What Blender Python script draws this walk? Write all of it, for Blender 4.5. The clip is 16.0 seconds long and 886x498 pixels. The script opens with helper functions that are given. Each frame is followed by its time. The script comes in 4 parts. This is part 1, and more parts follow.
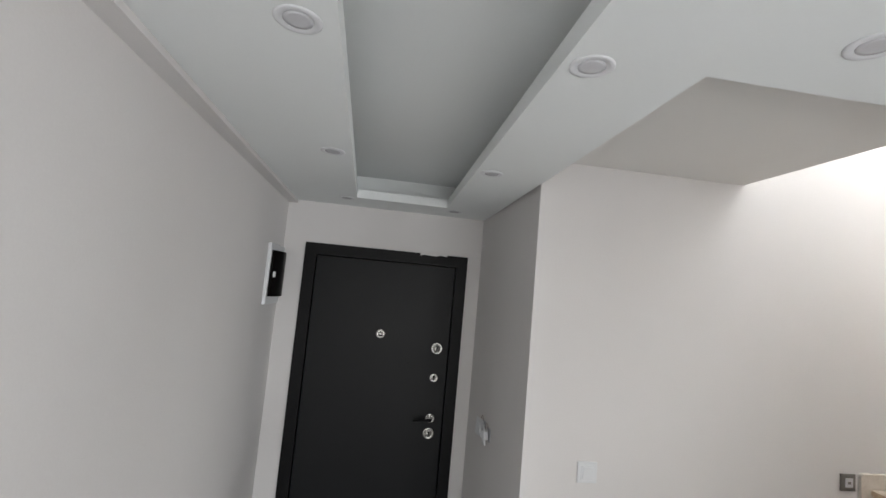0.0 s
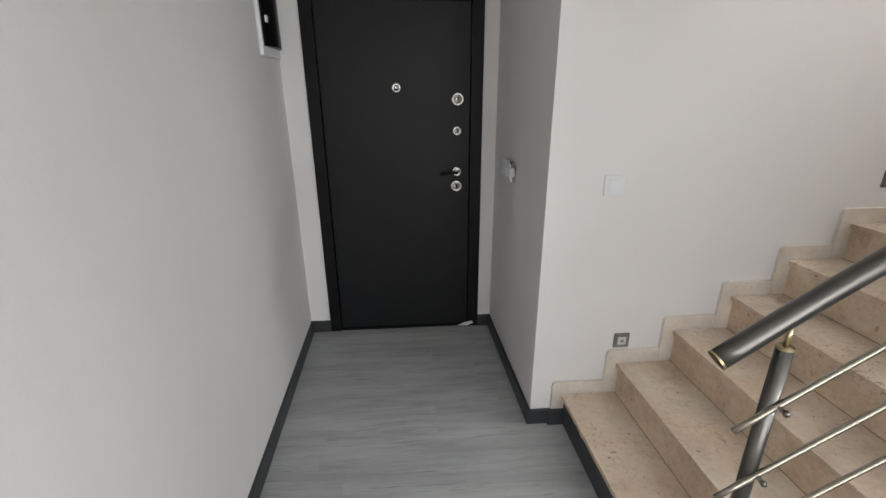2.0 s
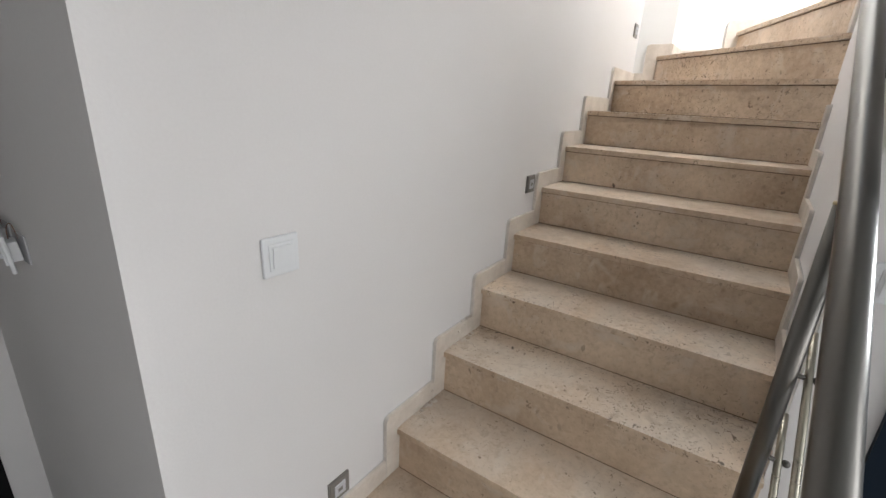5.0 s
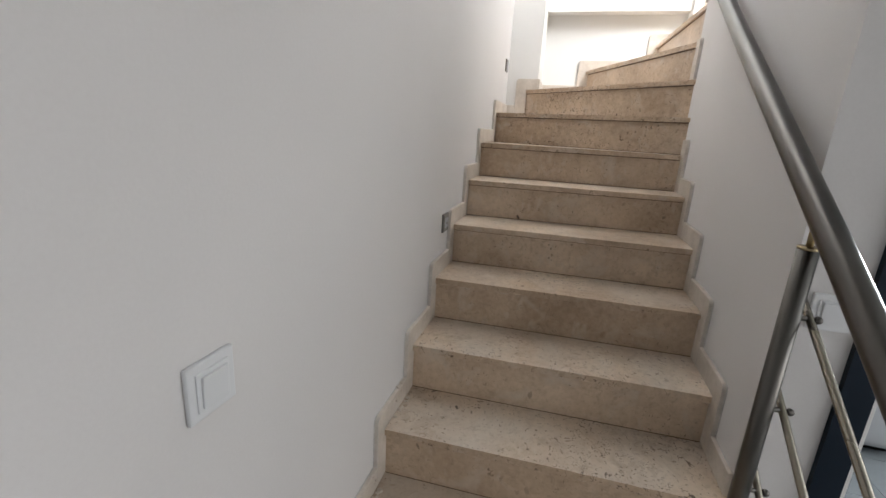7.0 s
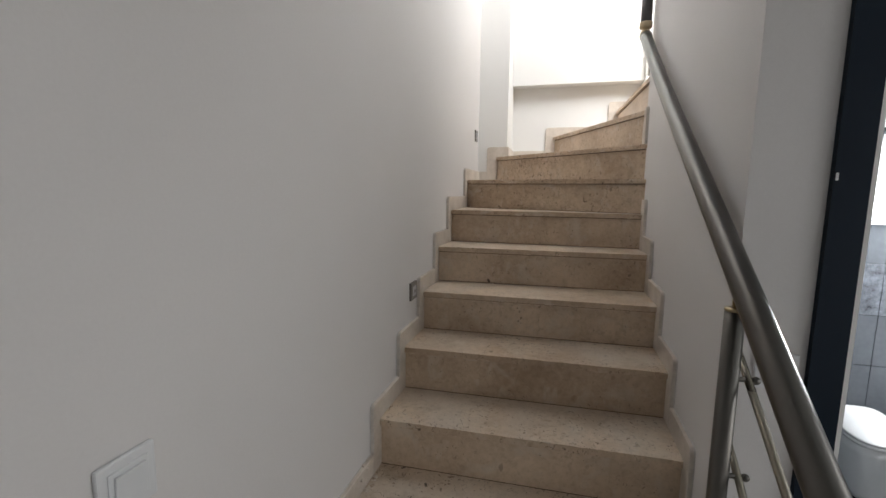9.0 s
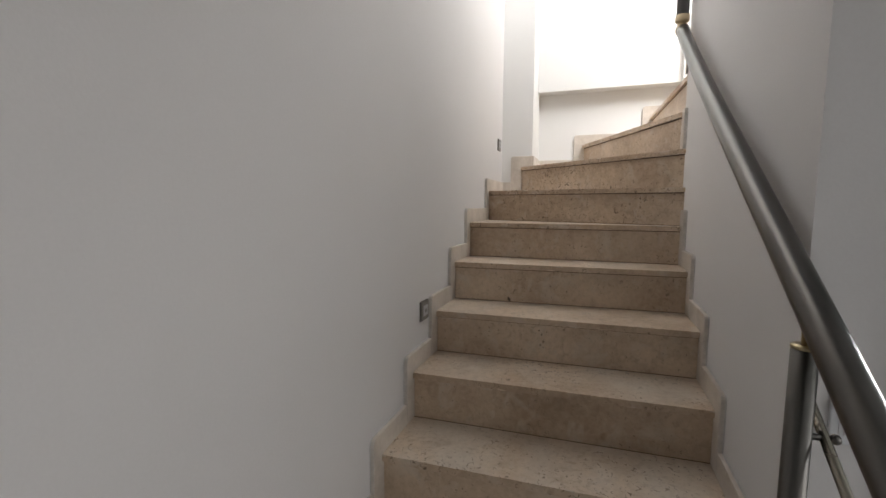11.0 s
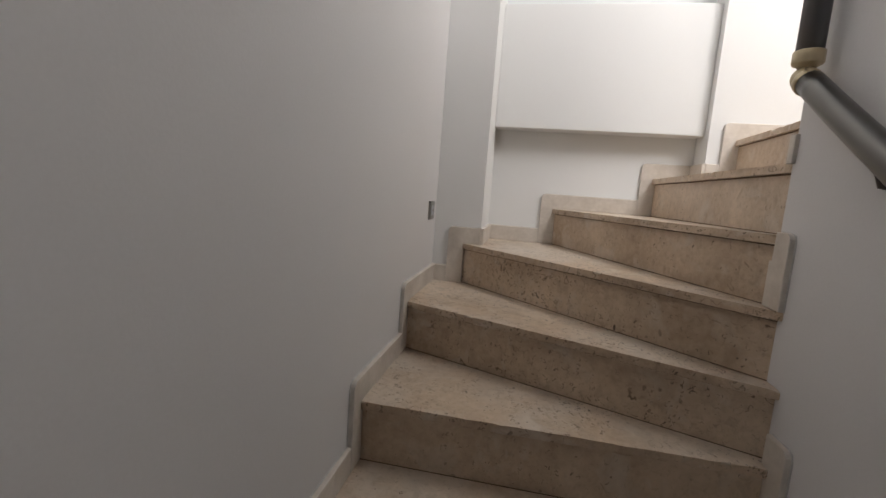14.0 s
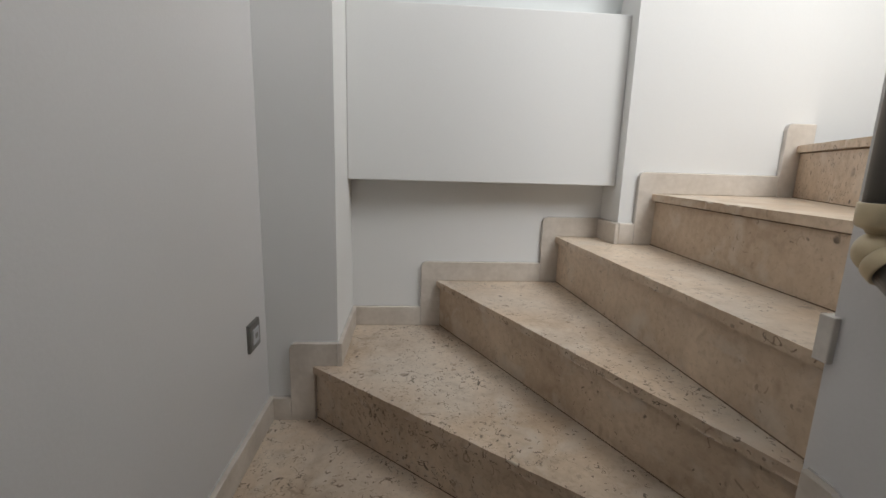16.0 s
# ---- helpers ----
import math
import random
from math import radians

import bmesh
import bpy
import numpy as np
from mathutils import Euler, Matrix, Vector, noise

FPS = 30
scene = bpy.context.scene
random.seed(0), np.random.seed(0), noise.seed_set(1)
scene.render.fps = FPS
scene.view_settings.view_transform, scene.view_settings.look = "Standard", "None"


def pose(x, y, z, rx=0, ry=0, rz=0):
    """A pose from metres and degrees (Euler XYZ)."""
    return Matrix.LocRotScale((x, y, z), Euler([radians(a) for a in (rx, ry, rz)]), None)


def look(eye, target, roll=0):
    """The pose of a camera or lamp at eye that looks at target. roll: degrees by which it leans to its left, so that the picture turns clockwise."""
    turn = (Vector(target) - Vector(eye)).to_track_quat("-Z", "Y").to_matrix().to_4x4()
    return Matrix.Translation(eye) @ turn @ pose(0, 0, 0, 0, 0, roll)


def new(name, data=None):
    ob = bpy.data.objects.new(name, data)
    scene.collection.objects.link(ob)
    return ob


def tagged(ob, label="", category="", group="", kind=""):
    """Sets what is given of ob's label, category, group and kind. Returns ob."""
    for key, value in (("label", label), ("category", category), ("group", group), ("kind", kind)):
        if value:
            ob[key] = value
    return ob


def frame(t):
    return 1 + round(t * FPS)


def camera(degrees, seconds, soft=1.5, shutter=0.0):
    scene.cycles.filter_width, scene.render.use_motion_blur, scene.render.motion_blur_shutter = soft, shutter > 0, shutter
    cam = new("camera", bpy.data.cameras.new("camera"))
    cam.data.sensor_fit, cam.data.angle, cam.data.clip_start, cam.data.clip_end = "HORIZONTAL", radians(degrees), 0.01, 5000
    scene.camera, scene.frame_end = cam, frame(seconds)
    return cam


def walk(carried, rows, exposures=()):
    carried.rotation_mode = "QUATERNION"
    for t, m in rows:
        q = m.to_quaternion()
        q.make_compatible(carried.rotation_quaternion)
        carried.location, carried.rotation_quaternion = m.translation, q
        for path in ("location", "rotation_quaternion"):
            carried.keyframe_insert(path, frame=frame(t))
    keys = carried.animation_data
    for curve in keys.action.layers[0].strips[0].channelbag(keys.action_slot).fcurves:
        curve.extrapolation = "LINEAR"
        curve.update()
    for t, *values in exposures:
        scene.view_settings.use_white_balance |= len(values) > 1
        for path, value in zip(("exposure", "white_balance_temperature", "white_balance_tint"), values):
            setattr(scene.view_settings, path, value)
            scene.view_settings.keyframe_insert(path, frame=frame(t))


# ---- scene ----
cam = camera(90.9, 16.0)
PATH = [
    (0, (-0.628, -1.814, 1.919), (-0.388, 0.163, 2.105), 5.2),
    (0.5, (-0.637, -1.813, 1.894), (-0.448, 0.176, 1.992), 3.0),
    (1, (-0.639, -1.777, 1.796), (-0.516, 0.208, 1.585), 2.1),
    (1.5, (-0.595, -1.776, 1.689), (-0.493, 0.161, 1.200), -0.1),
    (2, (-0.563, -1.753, 1.587), (-0.426, 0.123, 0.907), -0.3),
    (2.5, (-0.548, -1.702, 1.569), (-0.400, 0.134, 0.791), -0.7),
    (3, (-0.511, -1.568, 1.536), (0.015, 0.202, 0.768), 2.1),
    (3.5, (-0.485, -1.359, 1.566), (0.352, 0.301, 0.830), 1.4),
    (4, (-0.357, -1.149, 1.510), (0.767, 0.354, 0.821), 1.9),
    (4.5, (-0.243, -0.946, 1.546), (1.062, 0.388, 0.829), 3.3),
    (5, (-0.234, -0.774, 1.538), (1.329, 0.297, 0.897), 3.0),
    (7.5, (-0.150, -0.440, 1.595), (1.736, -0.001, 1.095), 2.8),
    (8, (-0.177, -0.474, 1.613), (1.735, -0.072, 1.189), 1.0),
    (8.5, (-0.173, -0.546, 1.627), (1.752, -0.107, 1.309), 0.8),
    (11, (0.012, -0.605, 1.618), (1.893, 0.045, 1.416), 0.3),
    (11.5, (0.075, -0.560, 1.626), (1.978, 0.033, 1.461), 2.8),
    (12, (0.323, -0.483, 1.601), (2.253, 0.016, 1.433), 3.5),
    (12.5, (0.578, -0.406, 1.740), (2.535, -0.043, 1.547), 2.8),
    (13, (0.793, -0.445, 1.806), (2.719, 0.049, 1.585), 0.7),
    (13.5, (0.942, -0.436, 1.932), (2.850, 0.097, 1.655), 2.1),
    (14, (1.117, -0.386, 2.083), (3.067, -0.026, 1.823), 4.3),
    (14.5, (1.279, -0.457, 2.165), (3.251, -0.240, 1.917), 1.1),
    (15, (1.400, -0.441, 2.273), (3.358, -0.103, 2.039), 1.9),
    (15.5, (1.577, -0.421, 2.395), (3.544, -0.254, 2.076), -1.5),
    (16, (1.755, -0.405, 2.456), (3.712, -0.559, 2.075), 1.7),
]
EXPOSURES = [(0, -0.28, 6680, 12), (0.5, -0.25, 6720, 13), (2.5, -0.13, 6740, 12), (3.0, 0.03, 6760, 12), (3.5, 0.1, 6800, 12), (4.0, 0.0, 6740, 12), (4.5, -0.16, 6640, 12), (5.0, -0.18, 6580, 12), (7.5, -0.64, 6580, 12), (8.0, -0.74, 6580, 12),
             (8.5, -1.06, 6660, 12), (11.0, -1.08, 6740, 13), (12.0, -1.34, 6860, 16), (13.5, -1.91, 6840, 16), (14.5, -2.2, 6700, 13), (16.0, -2.5, 6560, 11)]
walk(cam, [(t, look(e, a, r)) for t, e, a, r in PATH], EXPOSURES)

# ---- light ----
world = bpy.data.worlds.new("world")
scene.world = world
world.use_nodes = True
wn = world.node_tree
sky = wn.nodes.new("ShaderNodeTexSky")
sky.sky_type = "NISHITA"
sky.sun_disc = False
sky.sun_elevation, sky.sun_rotation = radians(40), radians(200)
wn.links.new(sky.outputs[0], wn.nodes["Background"].inputs[0])
wn.nodes["Background"].inputs[1].default_value = 0.1


def window_light(name, place, target, w, h, power, colour):
    data = bpy.data.lights.new(name, "AREA")
    data.shape, data.size, data.size_y, data.energy, data.color = "RECTANGLE", w, h, power, colour
    ob = new(name, data)
    ob.matrix_world = look(place, target)
    return ob


window_light("daylight_hall_window", (-0.15, -4.0, 1.45), (-0.15, 0, 1.3), 1.7, 1.6, 37, (0.935, 0.975, 1.0))
window_light("daylight_side_window", (0.93, -3.05, 1.45), (-1.3, -2.75, 1.3), 1.3, 1.6, 47, (0.935, 0.975, 1.0))
window_light("daylight_upper_window", (1.5, -1.95, 4.35), (3.2, -0.7, 2.6), 1.1, 1.1, 275, (0.93, 0.975, 1.0))
window_light("daylight_roof_window", (2.36, -1.5, 4.45), (2.36, -1.5, 0.0), 0.8, 1.0, 70, (0.94, 0.98, 1.0))
# added fill lamp that brightens the bathroom; its own window is in another wall
window_light("bath_fill_light", (2.5, -3.0, 1.5), (2.6, -1.5, 0.6), 0.6, 0.6, 130, (0.9, 0.96, 1.0))

# ---- materials ----


def material(name, base, rough=0.6, metal=0.0, vary=0.06, scale=3.0, fine=60.0, bump=0.05, spec=0.5, stretch=(1, 1, 1), tint=None):
    m = bpy.data.materials.new(name)
    m.use_nodes = True
    t = m.node_tree
    b = t.nodes["Principled BSDF"]
    b.inputs["Metallic"].default_value = metal
    b.inputs["Specular IOR Level"].default_value = spec
    co = t.nodes.new("ShaderNodeTexCoord")
    mp = t.nodes.new("ShaderNodeMapping")
    mp.inputs["Scale"].default_value = stretch
    t.links.new(co.outputs["Object"], mp.inputs[0])
    n1 = t.nodes.new("ShaderNodeTexNoise")
    n1.inputs["Scale"].default_value, n1.inputs["Detail"].default_value = scale, 5
    n2 = t.nodes.new("ShaderNodeTexNoise")
    n2.inputs["Scale"].default_value, n2.inputs["Detail"].default_value = fine, 3
    for n in (n1, n2):
        t.links.new(mp.outputs[0], n.inputs["Vector"])
    mix = t.nodes.new("ShaderNodeMix")
    mix.data_type = "RGBA"
    lo = [max(0, c * (1 - vary)) for c in base]
    hi = [min(1, c * (1 + vary)) for c in (tint or base)]
    mix.inputs[6].default_value, mix.inputs[7].default_value = (*lo, 1), (*hi, 1)
    add = t.nodes.new("ShaderNodeMath")
    add.operation = "MULTIPLY_ADD"
    t.links.new(n2.outputs[0], add.inputs[0])
    add.inputs[1].default_value = 0.35
    t.links.new(n1.outputs[0], add.inputs[2])
    rng = t.nodes.new("ShaderNodeMapRange")
    rng.inputs[1].default_value, rng.inputs[2].default_value = 0.4, 0.95
    t.links.new(add.outputs[0], rng.inputs[0])
    t.links.new(rng.outputs[0], mix.inputs[0])
    t.links.new(mix.outputs[2], b.inputs["Base Color"])
    r = t.nodes.new("ShaderNodeMapRange")
    r.inputs[3].default_value, r.inputs[4].default_value = max(0.02, rough - 0.06), min(1, rough + 0.06)
    t.links.new(n1.outputs[0], r.inputs[0])
    t.links.new(r.outputs[0], b.inputs["Roughness"])
    if bump:
        bp = t.nodes.new("ShaderNodeBump")
        bp.inputs["Strength"].default_value, bp.inputs["Distance"].default_value = bump, 0.01
        t.links.new(n2.outputs[0], bp.inputs["Height"])
        t.links.new(bp.outputs[0], b.inputs["Normal"])
    return m


def stone_material(name, rich=0.0):
    """Beige fossil limestone: cloudy ground, brown spots, short dark shell marks and worn pits."""
    m = material(name, (0.462, 0.327, 0.217), 0.34, 0, 0.18, 3.0, 45, 0.12, 0.5, tint=(0.592, 0.471, 0.353))
    t = m.node_tree
    b = t.nodes["Principled BSDF"]
    ground = b.inputs["Base Color"].links[0].from_socket
    geo = t.nodes.new("ShaderNodeTexCoord")
    info = t.nodes.new("ShaderNodeObjectInfo")
    shift = t.nodes.new("ShaderNodeVectorMath")
    shift.operation = "MULTIPLY_ADD"
    t.links.new(info.outputs["Random"], shift.inputs[0])
    shift.inputs[1].default_value = (13, 7, 5)
    t.links.new(geo.outputs["Object"], shift.inputs[2])

    def spots(scale, stretch, low, high, density_scale, cut, turn, gate=0.0):
        mp = t.nodes.new("ShaderNodeMapping")
        mp.inputs["Scale"].default_value, mp.inputs["Rotation"].default_value = stretch, (turn, turn * 0.7, turn)
        t.links.new(shift.outputs[0], mp.inputs[0])
        wob = t.nodes.new("ShaderNodeTexNoise")
        wob.inputs["Scale"].default_value = 12
        t.links.new(mp.outputs[0], wob.inputs["Vector"])
        vm = t.nodes.new("ShaderNodeVectorMath")
        vm.operation = "MULTIPLY_ADD"
        t.links.new(wob.outputs["Color"], vm.inputs[0])
        vm.inputs[1].default_value = (0.09, 0.09, 0.09)
        t.links.new(mp.outputs[0], vm.inputs[2])
        v = t.nodes.new("ShaderNodeTexVoronoi")
        v.inputs["Scale"].default_value = scale
        t.links.new(vm.outputs[0], v.inputs["Vector"])
        # each cell has its own size of mark, and many have none
        sep = t.nodes.new("ShaderNodeSeparateColor")
        t.links.new(v.outputs["Color"], sep.inputs[0])
        size = t.nodes.new("ShaderNodeMapRange")
        size.inputs[1].default_value, size.inputs[2].default_value = gate, 1.0
        size.inputs[3].default_value, size.inputs[4].default_value = 0.0, high
        t.links.new(sep.outputs[0], size.inputs[0])
        far = t.nodes.new("ShaderNodeMath")
        far.operation = "SUBTRACT"
        t.links.new(size.outputs[0], far.inputs[0])
        t.links.new(v.outputs["Distance"], far.inputs[1])
        r = t.nodes.new("ShaderNodeMapRange")
        r.inputs[1].default_value, r.inputs[2].default_value = 0.0, high - low
        t.links.new(far.outputs[0], r.inputs[0])
        d = t.nodes.new("ShaderNodeTexNoise")
        d.inputs["Scale"].default_value, d.inputs["Detail"].default_value = density_scale, 3
        t.links.new(shift.outputs[0], d.inputs["Vector"])
        dr = t.nodes.new("ShaderNodeMapRange")
        dr.inputs[1].default_value, dr.inputs[2].default_value = cut, cut + 0.08
        t.links.new(d.outputs[0], dr.inputs[0])
        k = t.nodes.new("ShaderNodeMath")
        k.operation = "MULTIPLY"
        t.links.new(r.outputs[0], k.inputs[0])
        t.links.new(dr.outputs[0], k.inputs[1])
        return k.outputs[0]

    def noise(scale, detail=3, distort=0.0):
        n = t.nodes.new("ShaderNodeTexNoise")
        n.inputs["Scale"].default_value, n.inputs["Detail"].default_value, n.inputs["Distortion"].default_value = scale, detail, distort
        t.links.new(shift.outputs[0], n.inputs["Vector"])
        return n.outputs[0]

    def ramp(value, low, high):
        r = t.nodes.new("ShaderNodeMapRange")
        r.inputs[1].default_value, r.inputs[2].default_value = low, high
        t.links.new(value, r.inputs[0])
        return r.outputs[0]

    def calc(op, a, b):
        k = t.nodes.new("ShaderNodeMath")
        k.operation = op
        for i, v in enumerate((a, b)):
            if isinstance(v, (int, float)):
                k.inputs[i].default_value = v
            else:
                t.links.new(v, k.inputs[i])
        return k.outputs[0]

    def arcs(scale, radius, width, gate, cut, patch, offset):
        """Short curved shell marks: broken rings, each cell with its own ring or none."""
        mp = t.nodes.new("ShaderNodeMapping")
        mp.inputs["Location"].default_value = (offset, offset * 0.6, offset * 0.3)
        mp.inputs["Scale"].default_value = (1, 1, 0.8)
        t.links.new(shift.outputs[0], mp.inputs[0])
        wob = t.nodes.new("ShaderNodeTexNoise")
        wob.inputs["Scale"].default_value = 70
        t.links.new(mp.outputs[0], wob.inputs["Vector"])
        vm = t.nodes.new("ShaderNodeVectorMath")
        vm.operation = "MULTIPLY_ADD"
        t.links.new(wob.outputs["Color"], vm.inputs[0])
        vm.inputs[1].default_value = (0.012, 0.012, 0.012)
        t.links.new(mp.outputs[0], vm.inputs[2])
        v = t.nodes.new("ShaderNodeTexVoronoi")
        v.inputs["Scale"].default_value = scale
        t.links.new(vm.outputs[0], v.inputs["Vector"])
        sep = t.nodes.new("ShaderNodeSeparateColor")
        t.links.new(v.outputs["Color"], sep.inputs[0])
        ring = calc("SUBTRACT", v.outputs["Distance"], calc("ADD", calc("MULTIPLY", sep.outputs[1], radius), radius))
        ring = ramp(calc("ABSOLUTE", ring, 0.0), width, width * 0.35)
        mask = calc("MULTIPLY", ring, ramp(sep.outputs[0], gate, gate + 0.03))
        broken = ramp(noise(scale * 1.8, 1), 0.535, 0.59)
        return calc("MULTIPLY", calc("MULTIPLY", mask, broken), ramp(noise(patch, 3), cut, cut + 0.12))

    def strokes(scale, width, bits, gate, patch, cut):
        """Short dark shell marks that wander: thin level lines of a noise, cut to bits and gathered in patches."""
        line = calc("ABSOLUTE", calc("SUBTRACT", noise(scale, 2, 0.6), 0.5), 0.0)
        line = ramp(line, width, width * 0.4)
        return calc("MULTIPLY", calc("MULTIPLY", line, ramp(noise(bits, 1), gate, gate + 0.04)), ramp(noise(patch, 3), cut, cut + 0.12))

    col = ground
    # pale dust and scuffs gather on the trodden faces
    face = t.nodes.new("ShaderNodeNewGeometry")
    axes = t.nodes.new("ShaderNodeSeparateXYZ")
    t.links.new(face.outputs["True Normal"], axes.inputs[0])
    dust = calc("MULTIPLY", ramp(axes.outputs[2], 0.8, 0.95), ramp(noise(3.5, 6, 0.5), 0.36, 0.66))
    mx = t.nodes.new("ShaderNodeMix")
    mx.data_type = "RGBA"
    t.links.new(calc("MULTIPLY", dust, 0.55), mx.inputs[0])
    t.links.new(col, mx.inputs[6])
    mx.inputs[7].default_value = (0.60, 0.55, 0.485, 1)
    col = mx.outputs[2]
    marks = (
        ((0.31, 0.22, 0.145), 0.2, spots(5, (1, 1, 1), 0.02, 0.6, 3, 0.44, 0.4)),
        ((0.27, 0.195, 0.13), 0.22 + 0.14 * rich, calc("MULTIPLY", ramp(noise(11, 6, 1.2), 0.50, 0.68), ramp(noise(2.2, 2), 0.38, 0.58))),
        ((0.23, 0.168, 0.108), 0.27, calc("MULTIPLY", ramp(noise(38, 4, 0.8), 0.53, 0.66), ramp(noise(6, 3), 0.42, 0.58))),
        ((0.24, 0.175, 0.115), 0.18, ramp(noise(95, 3, 0.5), 0.55, 0.66)),
        ((0.61, 0.535, 0.45), 0.65, ramp(noise(9, 7, 0.6), 0.55, 0.72)),
        ((0.61, 0.53, 0.44), 0.55, spots(16, (1, 2.0, 1), 0.08, 0.5, 5, 0.44, 1.1)),
        ((0.26, 0.165, 0.095), 0.55, spots(24, (1.6, 1, 1), 0.06, 0.46, 4, 0.50, 0.9, 0.4)),
        ((0.13, 0.08, 0.045), 0.85, strokes(21, 0.02, 44, 0.585 - 0.045 * rich, 5, 0.56 - 0.11 * rich)),
        ((0.10, 0.07, 0.045), 0.85, strokes(36, 0.026, 60, 0.59 - 0.05 * rich, 4.3, 0.56 - 0.10 * rich)),
        ((0.26, 0.18, 0.115), 0.7, arcs(17, 0.16, 0.030, 0.75 - 0.4 * rich, 0.52 - 0.08 * rich, 4, 1.7)),
        ((0.13, 0.09, 0.06), 0.85, arcs(58, 0.19, 0.085, 0.62 - 0.32 * rich, 0.50 - 0.12 * rich, 7, 8.7)),
        ((0.065, 0.042, 0.028), 0.9, spots(24, (1, 1.7, 1), 0.2, 0.30, 4, 0.55 - 0.09 * rich, 1.3, 0.74 - 0.1 * rich)),
        ((0.09, 0.06, 0.04), 0.8 - 0.45 * rich, spots(60, (1, 2.6, 1), 0.16, 0.25, 6, 0.50, 0.5, 0.6)),
    )
    for colour, amount, mask in marks:
        mx = t.nodes.new("ShaderNodeMix")
        mx.data_type = "RGBA"
        sc = t.nodes.new("ShaderNodeMath")
        sc.operation = "MULTIPLY"
        t.links.new(mask, sc.inputs[0])
        sc.inputs[1].default_value = amount
        t.links.new(sc.outputs[0], mx.inputs[0])
        t.links.new(col, mx.inputs[6])
        mx.inputs[7].default_value = (*colour, 1)
        col = mx.outputs[2]
    t.links.new(col, b.inputs["Base Color"])
    # worn, duller patches
    t.links.new(calc("ADD", calc("MULTIPLY", noise(6, 5), 0.42), 0.18), b.inputs["Roughness"])
    return m


def wood_floor_material(name):
    m = material(name, (0.31, 0.315, 0.315), 0.42, 0, 0.10, 2.0, 70, 0.02, 0.4, (0.35, 4, 1), tint=(0.39, 0.395, 0.39))
    t = m.node_tree
    b = t.nodes["Principled BSDF"]
    col = b.inputs["Base Color"].links[0].from_socket
    info = t.nodes.new("ShaderNodeObjectInfo")
    co = t.nodes.new("ShaderNodeTexCoord")
    sh = t.nodes.new("ShaderNodeVectorMath")
    sh.operation = "MULTIPLY_ADD"
    t.links.new(info.outputs["Random"], sh.inputs[0])
    sh.inputs[1].default_value = (31, 17, 0)
    t.links.new(co.outputs["Object"], sh.inputs[2])
    mp = t.nodes.new("ShaderNodeMapping")
    mp.inputs["Scale"].default_value = (1.1, 8, 1)
    t.links.new(sh.outputs[0], mp.inputs[0])
    n = t.nodes.new("ShaderNodeTexNoise")
    n.inputs["Scale"].default_value, n.inputs["Detail"].default_value, n.inputs["Distortion"].default_value = 2.2, 6, 0.8
    t.links.new(mp.outputs[0], n.inputs["Vector"])
    r = t.nodes.new("ShaderNodeMapRange")
    r.inputs[1].default_value, r.inputs[2].default_value, r.inputs[3].default_value, r.inputs[4].default_value = 0.42, 0.74, 0, 0.5
    t.links.new(n.outputs[0], r.inputs[0])
    mx = t.nodes.new("ShaderNodeMix")
    mx.data_type = "RGBA"
    t.links.new(r.outputs[0], mx.inputs[0])
    t.links.new(col, mx.inputs[6])
    mx.inputs[7].default_value = (0.21, 0.21, 0.205, 1)
    # fine dark pores along the grain
    mp2 = t.nodes.new("ShaderNodeMapping")
    mp2.inputs["Scale"].default_value = (1.6, 42, 1)
    t.links.new(sh.outputs[0], mp2.inputs[0])
    n2 = t.nodes.new("ShaderNodeTexNoise")
    n2.inputs["Scale"].default_value, n2.inputs["Detail"].default_value, n2.inputs["Distortion"].default_value = 2.6, 4, 1.2
    t.links.new(mp2.outputs[0], n2.inputs["Vector"])
    r2 = t.nodes.new("ShaderNodeMapRange")
    r2.inputs[1].default_value, r2.inputs[2].default_value, r2.inputs[4].default_value = 0.58, 0.70, 0.6
    t.links.new(n2.outputs[0], r2.inputs[0])
    mx2 = t.nodes.new("ShaderNodeMix")
    mx2.data_type = "RGBA"
    t.links.new(r2.outputs[0], mx2.inputs[0])
    t.links.new(mx.outputs[2], mx2.inputs[6])
    mx2.inputs[7].default_value = (0.15, 0.15, 0.148, 1)
    t.links.new(mx2.outputs[2], b.inputs["Base Color"])
    return m


M_WALL = material("matt_wall_paint", (0.655, 0.633, 0.621), 0.85, 0, 0.035, 0.9, 160, 0.03, 0.2, tint=(0.668, 0.650, 0.640))
M_WHITE = material("white_wall_paint", (0.74, 0.73, 0.71), 0.85, 0, 0.02, 0.9, 160, 0.02, 0.2)
M_CEIL = material("white_ceiling_paint", (0.765, 0.785, 0.78), 0.9, 0, 0.02, 1.2, 120, 0.015, 0.2)
M_STONE = stone_material("beige_limestone")
M_RICH = stone_material("shell_marked_limestone", 1.0)
M_MID = stone_material("lightly_marked_limestone", 0.65)
M_BEAD = material("grey_filler", (0.54, 0.52, 0.50), 0.85, 0, 0.2, 30, 160, 0.05, 0.2)
M_WORN = material("worn_pale_nosing", (0.46, 0.37, 0.275), 0.5, 0, 0.25, 22, 90, 0.06, 0.4, tint=(0.62, 0.545, 0.45))
M_GRIME_SHADE = material("brown_grime_and_nosing_shade", (0.17, 0.12, 0.08), 0.85, 0, 0.35, 40, 160, 0.05, 0.2)
M_EDGE = material("shaded_raw_stone_edge", (0.585, 0.54, 0.49), 0.8, 0, 0.15, 25, 120, 0.05, 0.2)
